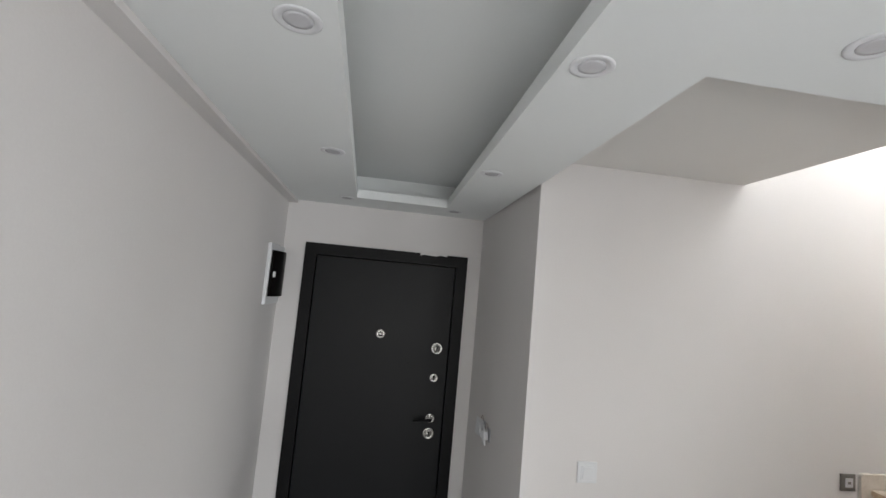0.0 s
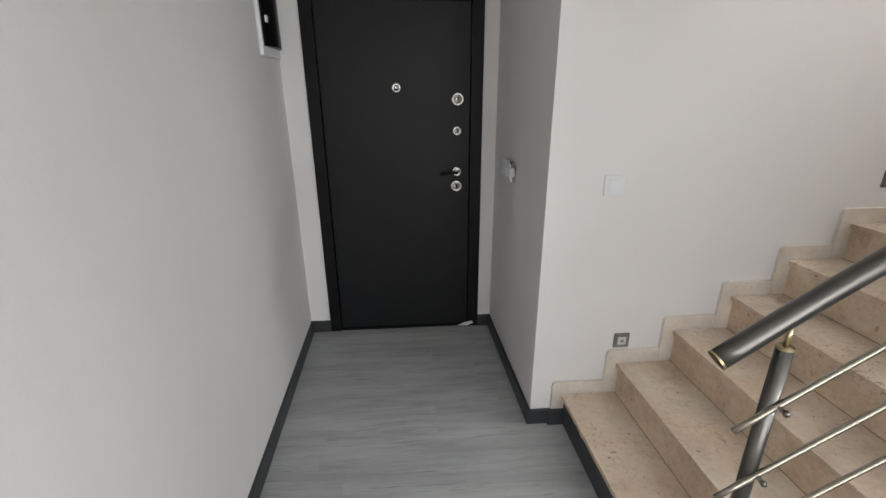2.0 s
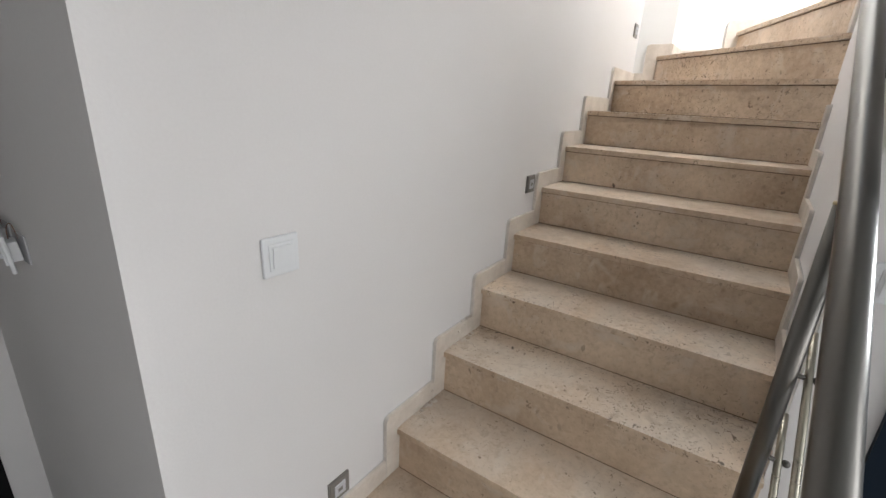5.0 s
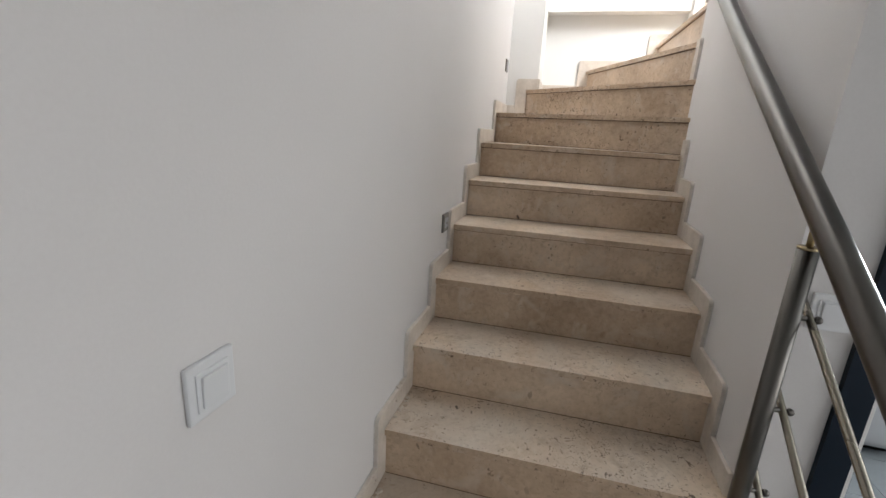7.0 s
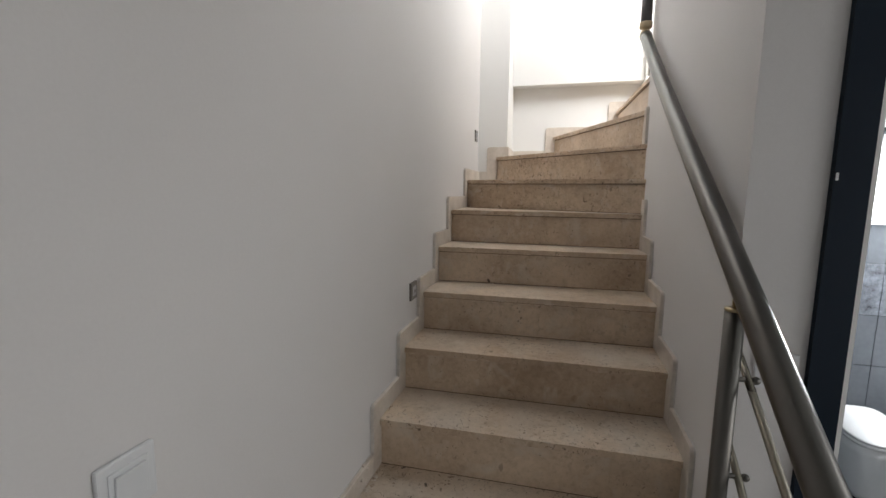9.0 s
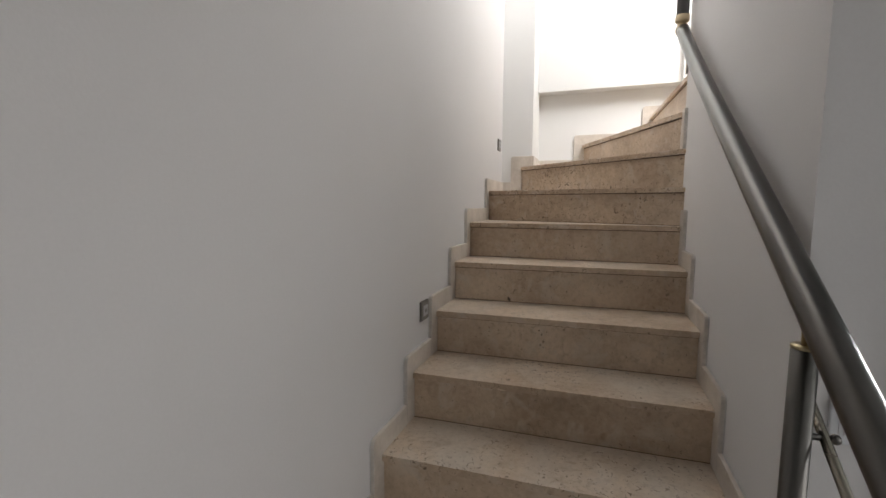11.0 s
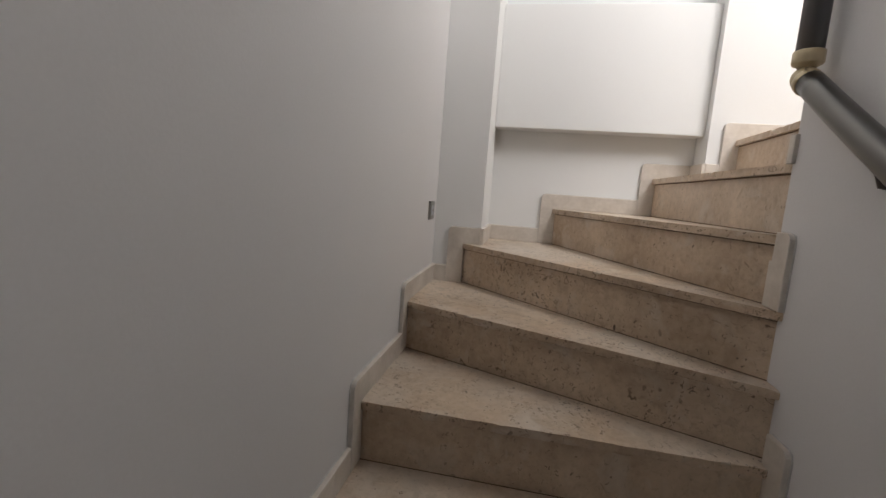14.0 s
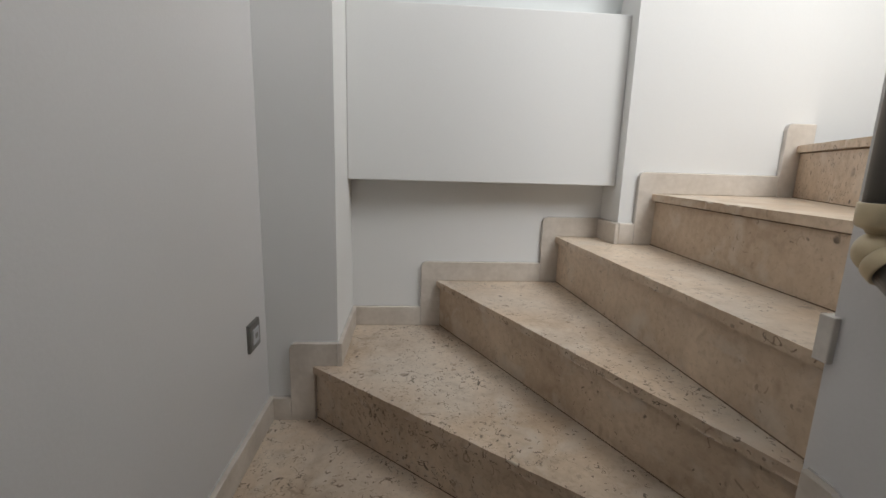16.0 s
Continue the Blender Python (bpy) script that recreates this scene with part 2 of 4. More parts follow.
M_SKIRT = material("pale_limestone_skirting", (0.53, 0.462, 0.392), 0.5, 0, 0.10, 9, 60, 0.04, 0.4, tint=(0.62, 0.56, 0.495))
M_FLOOR = wood_floor_material("grey_laminate")
M_BASE = material("charcoal_baseboard", (0.034, 0.037, 0.041), 0.45, 0, 0.15, 6, 80, 0.02, 0.4)
M_DOOR = material("charcoal_door_skin", (0.0065, 0.0072, 0.008), 0.5, 0, 0.15, 5, 240, 0.04, 0.25)
M_BLACK = material("black_frame_paint", (0.0035, 0.0035, 0.004), 0.5, 0, 0.15, 5, 200, 0.02, 0.2)
M_NAVY = material("dark_navy_lacquer", (0.006, 0.013, 0.023), 0.4, 0, 0.1, 4, 90, 0.0, 0.15)
M_STEEL = material("brushed_stainless_steel", (0.135, 0.128, 0.118), 0.3, 1, 0.02, 2, 300, 0.0, 0.5)
M_ROD = material("polished_steel_rod", (0.35, 0.32, 0.265), 0.27, 1, 0.02, 2, 300, 0.0, 0.5)
M_DARKTUBE = material("dark_grey_tube", (0.16, 0.165, 0.175), 0.35, 0.7, 0.06, 8, 200, 0.0)
M_BRASS = material("yellowed_brass", (0.40, 0.325, 0.20), 0.3, 1, 0.1, 12, 120, 0.02)
M_IVORY = material("ivory_brass_joint", (0.52, 0.425, 0.275), 0.35, 0.35, 0.12, 14, 120, 0.02)
M_CHROME = material("satin_chrome", (0.52, 0.51, 0.49), 0.25, 1, 0.05, 14, 150, 0.0)
M_PLASTIC = material("white_plastic", (0.67, 0.68, 0.69), 0.35, 0, 0.02, 5, 100, 0.0)
M_GREYPL = material("grey_lamp_frame", (0.19, 0.178, 0.16), 0.4, 0.3, 0.1, 12, 150, 0.0)
M_SMOKE = material("smoked_plastic", (0.005, 0.004, 0.004), 0.3, 0, 0.05, 5, 90, 0.0, 0.1)
M_WIRE = material("brown_wire", (0.16, 0.07, 0.035), 0.5, 0, 0.1, 20, 100, 0.0)
M_LENS = material("lamp_lens", (0.55, 0.55, 0.57), 0.25, 0, 0.05, 30, 200, 0.0)
M_TILE = material("dark_grey_tile", (0.13, 0.14, 0.155), 0.08, 0, 0.25, 3, 30, 0.02, 0.5)
M_TILEF = material("slate_floor_tile", (0.10, 0.11, 0.115), 0.35, 0, 0.2, 4, 40, 0.03)
M_MOSAIC = material("grey_stone_mosaic", (0.13, 0.14, 0.16), 0.3, 0, 0.6, 28, 90, 0.3)
M_GROUT = material("dark_grout", (0.05, 0.05, 0.05), 0.8)
M_CERAMIC = material("white_ceramic", (0.82, 0.82, 0.82), 0.12, 0, 0.01, 3, 60, 0.0)
M_RING = material("white_spot_ring", (0.66, 0.665, 0.68), 0.6)
M_GLOW = bpy.data.materials.new("window_sky")
M_GLOW.use_nodes = True
M_GLOW.node_tree.nodes["Principled BSDF"].inputs["Emission Color"].default_value = (0.9, 0.96, 1, 1)
M_GLOW.node_tree.nodes["Principled BSDF"].inputs["Emission Strength"].default_value = 2.5

# ---- building helpers ----


def link_mesh(name, bm, mat, parent=None, label="", smooth=False):
    me = bpy.data.meshes.new(name)
    bmesh.ops.recalc_face_normals(bm, faces=bm.faces)
    bm.to_mesh(me)
    bm.free()
    me.materials.append(mat)
    if smooth:
        for p in me.polygons:
            p.use_smooth = True
    ob = new(name, me)
    if parent:
        ob.parent = parent
    if label:
        ob["label"] = label
    return ob


def part(name, bm, mat, parent, label="", smooth=False):
    return link_mesh(name, bm, mat, parent, label, smooth)


def thing(name, label, category, group="", kind="", at=None):
    e = new(name)
    e.empty_display_size = 0.05
    if at is not None:
        e.matrix_world = at
    return tagged(e, label, category, group, kind)


def add_box(bm, x0, x1, y0, y1, z0, z1, bevel=0.0, m=None):
    geo = bmesh.ops.create_cube(bm, size=1)
    vs = geo["verts"]
    bmesh.ops.scale(bm, vec=(x1 - x0, y1 - y0, z1 - z0), verts=vs)
    bmesh.ops.translate(bm, vec=((x0 + x1) / 2, (y0 + y1) / 2, (z0 + z1) / 2), verts=vs)
    if bevel:
        es = list({e for v in vs for e in v.link_edges})
        out = bmesh.ops.bevel(bm, geom=es, offset=bevel, segments=2, profile=0.5, affect="EDGES")
        vs = list({v for f in out["faces"] for v in f.verts} | {v for v in vs if v.is_valid})
    if m is not None:
        bmesh.ops.transform(bm, matrix=m, verts=[v for v in vs if v.is_valid])
    return bm


def box(x0, x1, y0, y1, z0, z1, bevel=0.0):
    return add_box(bmesh.new(), x0, x1, y0, y1, z0, z1, bevel)


def prism(points, z0, z1, bevel=0.0, axis="z"):
    """A flat outline given thickness along z, or along y (points are then x, z)."""
    bm = bmesh.new()
    place = (lambda p, h: (p[0], p[1], h)) if axis == "z" else (lambda p, h: (p[0], h, p[1]) if axis == "y" else (h, p[0], p[1]))
    a = [bm.verts.new(place(p, z0)) for p in points]
    b = [bm.verts.new(place(p, z1)) for p in points]
    n = len(points)
    bm.faces.new(a)
    bm.faces.new(b)
    for i in range(n):
        bm.faces.new((a[i], a[(i + 1) % n], b[(i + 1) % n], b[i]))
    if bevel:
        bmesh.ops.bevel(bm, geom=list(bm.edges), offset=bevel, segments=2, profile=0.5, affect="EDGES")
    return bm


def lathe(profile, seg=28):
    """Profile of (radius, height) turned round z."""
    bm = bmesh.new()
    rings = []
    for r, h in profile:
        rings.append([bm.verts.new((max(r, 1e-4) * math.cos(2 * math.pi * i / seg), max(r, 1e-4) * math.sin(2 * math.pi * i / seg), h)) for i in range(seg)])
    for p, q in zip(rings, rings[1:]):
        for i in range(seg):
            bm.faces.new((p[i], p[(i + 1) % seg], q[(i + 1) % seg], q[i]))
    bm.faces.new(rings[0])
    bm.faces.new(rings[-1])
    return bm


def smooth_path(pts, n=8):
    out = []
    P = [Vector(p) for p in pts]
    P = [P[0] * 2 - P[1]] + P + [P[-1] * 2 - P[-2]]
    for i in range(1, len(P) - 2):
        for k in range(n):
            u = k / n
            a, b, c, d = P[i - 1], P[i], P[i + 1], P[i + 2]
            out.append(0.5 * ((2 * b) + (c - a) * u + (2 * a - 5 * b + 4 * c - d) * u * u + (3 * b - a - 3 * c + d) * u ** 3))
    out.append(P[-2])
    return out


def tube(pts, radius, seg=20, wall=0.0):
    """A round tube along points; with a wall its ends are open and hollow."""
    bm = bmesh.new()
    rings, inner = [], []
    up = Vector((0, 0, 1))
    for i, p in enumerate(pts):
        d = (pts[min(i + 1, len(pts) - 1)] - pts[max(i - 1, 0)]).normalized()
        s = d.cross(up)
        s = s.normalized() if s.length > 1e-3 else Vector((1, 0, 0))
        w = s.cross(d).normalized()
        ring = lambda r: [bm.verts.new(p + s * (r * math.cos(2 * math.pi * k / seg)) + w * (r * math.sin(2 * math.pi * k / seg))) for k in range(seg)]
        rings.append(ring(radius))
        if wall:
            inner.append(ring(radius - wall))
    for rs in (rings, inner):
        for a, b in zip(rs, rs[1:]):
            for k in range(seg):
                bm.faces.new((a[k], a[(k + 1) % seg], b[(k + 1) % seg], b[k]))
    for end in (0, -1):
        if wall:
            for k in range(seg):
                bm.faces.new((rings[end][k], rings[end][(k + 1) % seg], inner[end][(k + 1) % seg], inner[end][k]))
        else:
            bm.faces.new(rings[end])
    return bm


def structure(name, bm, mat, label, category):
    return tagged(link_mesh(name, bm, mat), label, category, kind="structure")


# ---- the plan ----
H = 0.17            # rise of a step
CEIL = 2.40         # hall ceiling
DOOR_Y = 1.0      # entrance wall
LEFT_X = -1.285     # hall's left wall
WALL_IN = -0.975    # stair face of the inner wall
END_X = 0.965       # where the inner wall begins
TOP = 4.7           # top of the stairwell

# hall walls
LEAN = 0.03


def left_x(y):
    return LEFT_X + LEAN * (DOOR_Y - y)


structure("wall_left", prism([(left_x(-4.2), -4.2), (left_x(1.2), 1.2), (LEFT_X - 0.2, 1.2), (LEFT_X - 0.2, -4.2)], 0, 2.72), M_WALL, "matt off-white painted hall wall", "wall")
bm = prism([(0, 0.0), (3.6, 0.0), (3.6, 0.2), (0.14, 0.2), (0.12, DOOR_Y), (-0.03, DOOR_Y)], 0, 2.72)
structure("wall_stair", bm, M_WALL, "matt off-white wall with a sharp corner beside the stairs", "wall")
structure("wall_stair_upper", box(0.0, 3.6, 0.0, 0.2, 2.72, TOP), M_WALL, "matt off-white upper stairwell wall", "wall")
DX0, DX1, DTOP = -1.152, -0.118, 2.142
bm = box(LEFT_X - 0.02, DX0, DOOR_Y, DOOR_Y + 0.2, 0, 2.72)
add_box(bm, DX1, 0.12, DOOR_Y, DOOR_Y + 0.2, 0, 2.72)
add_box(bm, DX0, DX1, DOOR_Y, DOOR_Y + 0.2, DTOP, 2.72)
structure("wall_entrance", bm, M_WALL, "matt off-white wall round the entrance door", "wall")
structure("wall_back_left", box(LEFT_X, -1.05, -4.2, -4.05, 0, 2.72), M_WALL, "plain off-white wall beside the hall window", "wall")
bm = box(0.75, 4.2, -4.2, -4.05, 0, 2.72)
add_box(bm, -1.05, 0.75, -4.2, -4.05, 0, 0.6)
add_box(bm, -1.05, 0.75, -4.2, -4.05, 2.25, 2.72)
structure("wall_back", bm, M_WALL, "plain off-white wall with a wide window opening", "wall")

# inner stair wall and the bathroom front
# the unseen top of the inner wall is sized to shape light from above
structure("wall_inner", box(END_X, 2.272, -1.17, WALL_IN, 0, 3.7), M_WALL, "matt off-white wall between the two flights", "wall")
BD0, BD1 = -1.19, -1.95
bm = box(END_X, END_X + 0.12, -1.19, -1.17, 0, 2.72)
add_box(bm, END_X, END_X + 0.12, BD1, BD0, 2.08, 2.72)
add_box(bm, END_X, END_X + 0.12, -2.4, BD1, 0, 2.72)
add_box(bm, END_X, END_X + 0.12, -4.05, -3.7, 0, 2.72)
add_box(bm, END_X, END_X + 0.12, -3.7, -2.4, 0, 0.65)
add_box(bm, END_X, END_X + 0.12, -3.7, -2.4, 2.25, 2.72)
structure("wall_bathroom", bm, M_WALL, "matt off-white wall with the bathroom doorway", "wall")

# floor bed and ceiling
structure("subfloor", box(LEFT_X - 0.1, 4.2, -4.2, DOOR_Y + 0.25, -0.12, -0.012), M_GROUT, "dark underlay below the laminate", "floor")
TX1, TY0, TY1, TZ = -0.32, -2.6, 0.70, 2.56


def tray_x(y):
    return -0.845 + 0.047 * (TY1 - y)


def merge(bm, other):
    me = bpy.data.meshes.new("scratch")
    other.to_mesh(me)
    other.free()
    bm.from_mesh(me)
    bpy.data.meshes.remove(me)


bm = prism([(left_x(-4.05), -4.05), (tray_x(-4.05), -4.05), (tray_x(DOOR_Y), DOOR_Y), (LEFT_X, DOOR_Y)], CEIL, CEIL + 0.05)
for outline, z0, z1 in (
    ([(TX1, DOOR_Y), (TX1, -1.03), (-0.025, -1.03), (-0.025, DOOR_Y)], CEIL, CEIL + 0.05),
    ([(TX1, -1.03), (TX1, -4.05), (END_X, -4.05), (END_X, -1.03)], CEIL, CEIL + 0.05),
    ([(tray_x(DOOR_Y), DOOR_Y), (tray_x(TY1), TY1), (TX1, TY1), (TX1, DOOR_Y)], CEIL, CEIL + 0.05),
    ([(tray_x(TY0), TY0), (tray_x(-4.05), -4.05), (TX1, -4.05), (TX1, TY0)], CEIL, CEIL + 0.05),
    ([(tray_x(TY0) - 0.16, TY0), (tray_x(TY0) - 0.14, TY0), (tray_x(TY1) - 0.14, TY1 + 0.14), (tray_x(TY1) - 0.16, TY1 + 0.14)], CEIL + 0.05, TZ),
    ([(TX1 + 0.14, TY0), (TX1 + 0.16, TY0), (TX1 + 0.16, TY1 + 0.14), (TX1 + 0.14, TY1 + 0.14)], CEIL + 0.05, TZ),
    ([(tray_x(TY1) - 0.16, TY1 + 0.14), (TX1 + 0.16, TY1 + 0.14), (TX1 + 0.16, TY1 + 0.16), (tray_x(TY1) - 0.16, TY1 + 0.16)], CEIL + 0.05, TZ),
    ([(LEFT_X - 0.1, -4.05), (-0.03, -4.05), (-0.03, DOOR_Y), (LEFT_X - 0.1, DOOR_Y)], TZ, TZ + 0.1),
    ([(-0.03, -4.05), (END_X, -4.05), (END_X, -1.03), (-0.03, -1.03)], TZ, TZ + 0.1),
):
    merge(bm, prism(outline, z0, z1))
structure("ceiling", bm, M_CEIL, "white plasterboard ceiling with a long recessed tray", "ceiling")
structure("ceiling_stair_foot", box(-0.025, END_X + 0.01, -1.03, 0.0, 2.53, 2.72), M_WHITE, "off-white slab over the foot of the stairs", "ceiling")
# sloping ceiling over the stairwell
SLOPE = 3.0


def roof_z(x):
    return 2.955 + (3.3 - x) * SLOPE


FLAT = 4.5
XF = 3.3 - (FLAT - 2.955) / SLOPE
bm = prism([(3.6, roof_z(3.6)), (3.6, roof_z(3.6) + 0.15), (XF, FLAT + 0.15), (XF, FLAT)], -2.3, 0.2, axis="y")
for x0, x1, y0, y1 in ((-0.2, 1.0, -4.05, 0.2), (1.0, XF, -4.05, -2.5), (1.0, XF, -0.35, 0.2)):
    add_box(bm, x0, x1, y0, y1, FLAT, FLAT + 0.15)
structure("ceiling_stairwell", bm, M_CEIL, "white stairwell ceiling with a sloping end and a roof window", "ceiling")

# end wall of the stairwell: two piers, a recess and a flat boxed panel
bm = box(2.968, 3.6, -0.202, 0.0, 0, 3.2)
structure("wall_end_pier", bm, M_WHITE, "white painted pier in the stairwell corner", "wall")
structure("wall_end_recess", box(3.30, 3.6, -1.10, -0.202, 0, 3.2), M_WHITE, "white recessed wall behind the winding steps", "wall")
structure("wall_end_panel", box(3.205, 3.30, -1.0996, -0.2026, 2.40, 2.938, 0.003), M_WHITE, "white flat boxed panel proud of the recess", "wall")
structure("wall_end_pier_wide", box(3.16, 3.6, -1.737, -1.10, 0, 3.2), M_WHITE, "white wide pier above the winding steps", "wall")
structure("wall_end_far", box(3.23, 3.6, -2.3, -1.737, 0, 3.2), M_WHITE, "white wall beyond the wide pier", "wall")
structure("wall_stairwell_south", box(2.24, 3.6, -2.3, -2.15, 2.1, TOP), M_WHITE, "white outer wall beside the top steps", "wall")

# upper hall at the head of the stairs, under the wide roof window
# these walls are unseen, added to bound and block the light up here
structure("unseen_upper_west", box(-0.2, -0.05, -4.05, 0.2, 2.72, TOP), M_WALL, "unseen off-white wall added to enclose the upper hall", "wall")
structure("unseen_upper_south", box(-0.05, 2.37, -4.05, -3.9, 2.72, TOP), M_WALL, "unseen off-white wall added to enclose the upper hall", "wall")
structure("unseen_upper_east", box(2.24, 2.37, -3.9, -2.3, 2.72, TOP), M_WALL, "unseen off-white wall added to enclose the upper hall", "wall")
structure("unseen_upper_inner", box(-0.05, END_X, -1.17, WALL_IN, 2.725, 4.5), M_WALL, "unseen off-white wall added to block light into the stairwell", "wall")
structure("upper_floor", box(-0.05, 2.236, -3.9, -1.17, 2.725, 2.89), M_STONE, "stone floor of the upper hall", "floor")

# laminate planks
floor = thing("floor", "grey wood-grain laminate planks in the hall", "floor", kind="structure")
random.seed(4)
PW = 0.192
y = DOOR_Y + 0.12
while y > -4.05:
    x = LEFT_X - random.uniform(0.05, 1.1)
    while x < 1.1:
        x1 = x + 1.285
        a, b = max(x, LEFT_X), min(x1, 1.08)
        if b - a > 0.02:
            bm = bmesh.new()
            y0, y1 = y - PW, y
            g = 0.0004
            for v0, v1, zz in (((a + g, y0 + g), (b - g, y1 - g), 0.0),):
                add_box(bm, v0[0], v1[0], v0[1], v1[1], -0.012, zz)
            part("plank", bm, M_FLOOR, floor)
        x = x1
    y -= PW

# baseboards
def baseboard(name, x0, x1, y0, y1, z1=0.085):
    return structure(name, box(x0, x1, y0, y1, 0, z1, 0.003), M_BASE, "charcoal baseboard along the hall wall", "baseboard")


structure("baseboard_left", prism([(left_x(-4.05), -4.05), (left_x(-4.05) + 0.014, -4.05), (LEFT_X + 0.014, DOOR_Y), (LEFT_X, DOOR_Y)], 0, 0.085), M_BASE, "charcoal baseboard along the hall wall", "baseboard")
structure("cornice", prism([(left_x(-4.05), -4.05), (left_x(-4.05) + 0.07, -4.05), (LEFT_X + 0.055, DOOR_Y), (LEFT_X, DOOR_Y)], CEIL - 0.02, CEIL - 0.001), M_WALL, "off-white flat cornice strip along the hall wall", "trim")
structure("baseboard_passage", prism([(-0.002, -0.014), (-0.032, DOOR_Y), (-0.046, DOOR_Y), (-0.016, -0.014)], 0, 0.085), M_BASE, "charcoal baseboard along the passage wall", "baseboard")
baseboard("baseboard_corner", -0.002, 0.170, -0.016, -0.002)
baseboard("baseboard_step", 0.085, 0.170, -0.031, -0.0165, 0.083)
baseboard("baseboard_door_left", LEFT_X + 0.014, DX0 - 0.001, DOOR_Y - 0.014, DOOR_Y)
baseboard("baseboard_door_right", DX1 + 0.001, -0.046, DOOR_Y - 0.014, DOOR_Y)

# ---- staircase ----
stairs = thing("staircase", "beige fossil limestone winding stairs with worn treads", "stairs")
LEFT = [(0.150, 0.0), (0.405, 0.0), (0.662, 0.0), (0.915, 0.0), (1.155, 0.0), (1.401, 0.0), (1.643, 0.0), (1.884, 0.0), (2.133, 0.0), (2.544, 0.0),
        (2.968, -0.115), (3.30, -0.499), (3.30, -0.934), (3.16, -1.201), (3.16, -1.685), (2.9, -2.15), (2.275, -2.15)]
RIGHT = [(0.165, WALL_IN), (0.425, WALL_IN), (0.685, WALL_IN), (0.938, WALL_IN), (1.181, WALL_IN), (1.428, WALL_IN), (1.67, WALL_IN), (1.93, WALL_IN),
         (2.134, WALL_IN), (2.165, WALL_IN), (2.205, WALL_IN), (2.243, WALL_IN), (2.270, -0.982), (2.272, -1.165), (2.272, -1.26), (2.27, -1.3), (2.24, -1.3)]
RISE = [H * (k + 1) for k in range(17)]
TREAD = 0.022       # thickness of a tread


def nose(a, b, d):
    """The line a-b moved d back into the step."""
    v = Vector((b[0] - a[0], b[1] - a[1]))
    n = Vector((-v.y, v.x)).normalized() * d
    return (a[0] + n.x, a[1] + n.y), (b[0] + n.x, b[1] + n.y)


def between(a, b, u):
    return (a[0] + (b[0] - a[0]) * u, a[1] + (b[1] - a[1]) * u)


CORNER = {9: [(2.968, 0.0)], 10: [(2.968, -0.202), (3.30, -0.202)], 12: [(3.30, -1.10), (3.16, -1.10)]}
chips = random.Random(8)
for k in range(16):
    a, b = LEFT[k], RIGHT[k]
    c, d = LEFT[k + 1], RIGHT[k + 1]
    c2, d2 = nose(c, d, 0.03)
    outline = [a] + CORNER.get(k, []) + [c2, d2]
    if k == 13:
        outline += [(2.272, -1.2)]
    outline += [b]
    if k < 3:
        outline[-1] = (b[0], WALL_IN - 0.012)
        outline[-2] = (d2[0], WALL_IN - 0.012)
    # the nosing is worn, with a few small chips
    front = outline[-1]
    run = Vector((a[0] - front[0], a[1] - front[1]))
    back = Vector((run.y, -run.x)).normalized()
    for i in range(1, 44):
        p = Vector(front) + run * ((i + chips.uniform(-0.3, 0.3)) / 44)
        p += back * (chips.uniform(0, 0.0016) + (chips.uniform(0.001, 0.0035) if chips.random() < 0.12 else 0))
        outline.append((p.x, p.y))
    bm = prism(outline, RISE[k] - TREAD, RISE[k])
    bmesh.ops.bevel(bm, geom=[e for e in bm.edges if abs(e.verts[0].co.z - e.verts[1].co.z) < 1e-5], offset=0.005, segments=3, profile=0.5, affect="EDGES")
    tread = part("tread", bm, M_RICH if k in (3, 9, 10, 11) else M_MID if k in (4, 5, 8, 12, 14) else M_STONE, stairs)
    # feet have rubbed the front arris pale
    tread.data.materials.append(M_WORN)
    for f in tread.data.polygons:
        away = back.dot(Vector(f.center[:2]) - Vector(front))
        if 0.15 < f.normal.z < 0.985 and away < 0.012 and f.center.z > RISE[k] - 0.006:
            f.material_index = 1
    # riser under the nosing
    z0 = RISE[k - 1] if k else 0.0
    p, q = nose(a, b, 0.014)
    p2, q2 = nose(a, b, 0.036)
    bm = prism([p, q, q2, p2], z0, RISE[k] - TREAD)
    part("riser", bm, M_BASE if k == 0 else M_RICH if k in (10, 14) else M_MID if k == 9 else M_STONE, stairs, "charcoal boarded first riser" if k == 0 else "")
    # grimy joint at the riser's foot; the strip under the nosing paints its shade
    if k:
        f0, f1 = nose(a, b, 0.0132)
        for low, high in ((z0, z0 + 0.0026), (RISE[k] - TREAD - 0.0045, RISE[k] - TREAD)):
            part("joint", prism([f0, f1, q, p], low, high), M_GRIME_SHADE, stairs)
# body below the steps, seen from the hall side
rough = random.Random(21)
pts = [(RIGHT[0][0] + 0.03, 0.0)]
for k in range(4):
    x0 = RIGHT[k][0] + 0.003
    x1 = RIGHT[k + 1][0] + 0.003 if k < 3 else END_X - 0.001
    if k < 3:
        pts += [(x0 + 0.024, RISE[k] - 0.034), (x0, RISE[k] - 0.03), (x0, RISE[k] - 0.003)]
        for i in range(1, 9):
            u = x0 + (x1 + 0.02 - x0) * i / 9
            pts.append((u + rough.uniform(-0.006, 0.006), RISE[k] - 0.004 + rough.uniform(-0.009, 0.003)))
        pts.append((x1 + 0.024 if k < 2 else END_X - 0.001, RISE[k] - 0.003))
pts += [(END_X - 0.001, 0.0)]
part("stringer", prism(pts, WALL_IN - 0.03, WALL_IN - 0.0135, axis="y"), M_WHITE, stairs, "white rough-edged plaster on the side of the lowest steps")
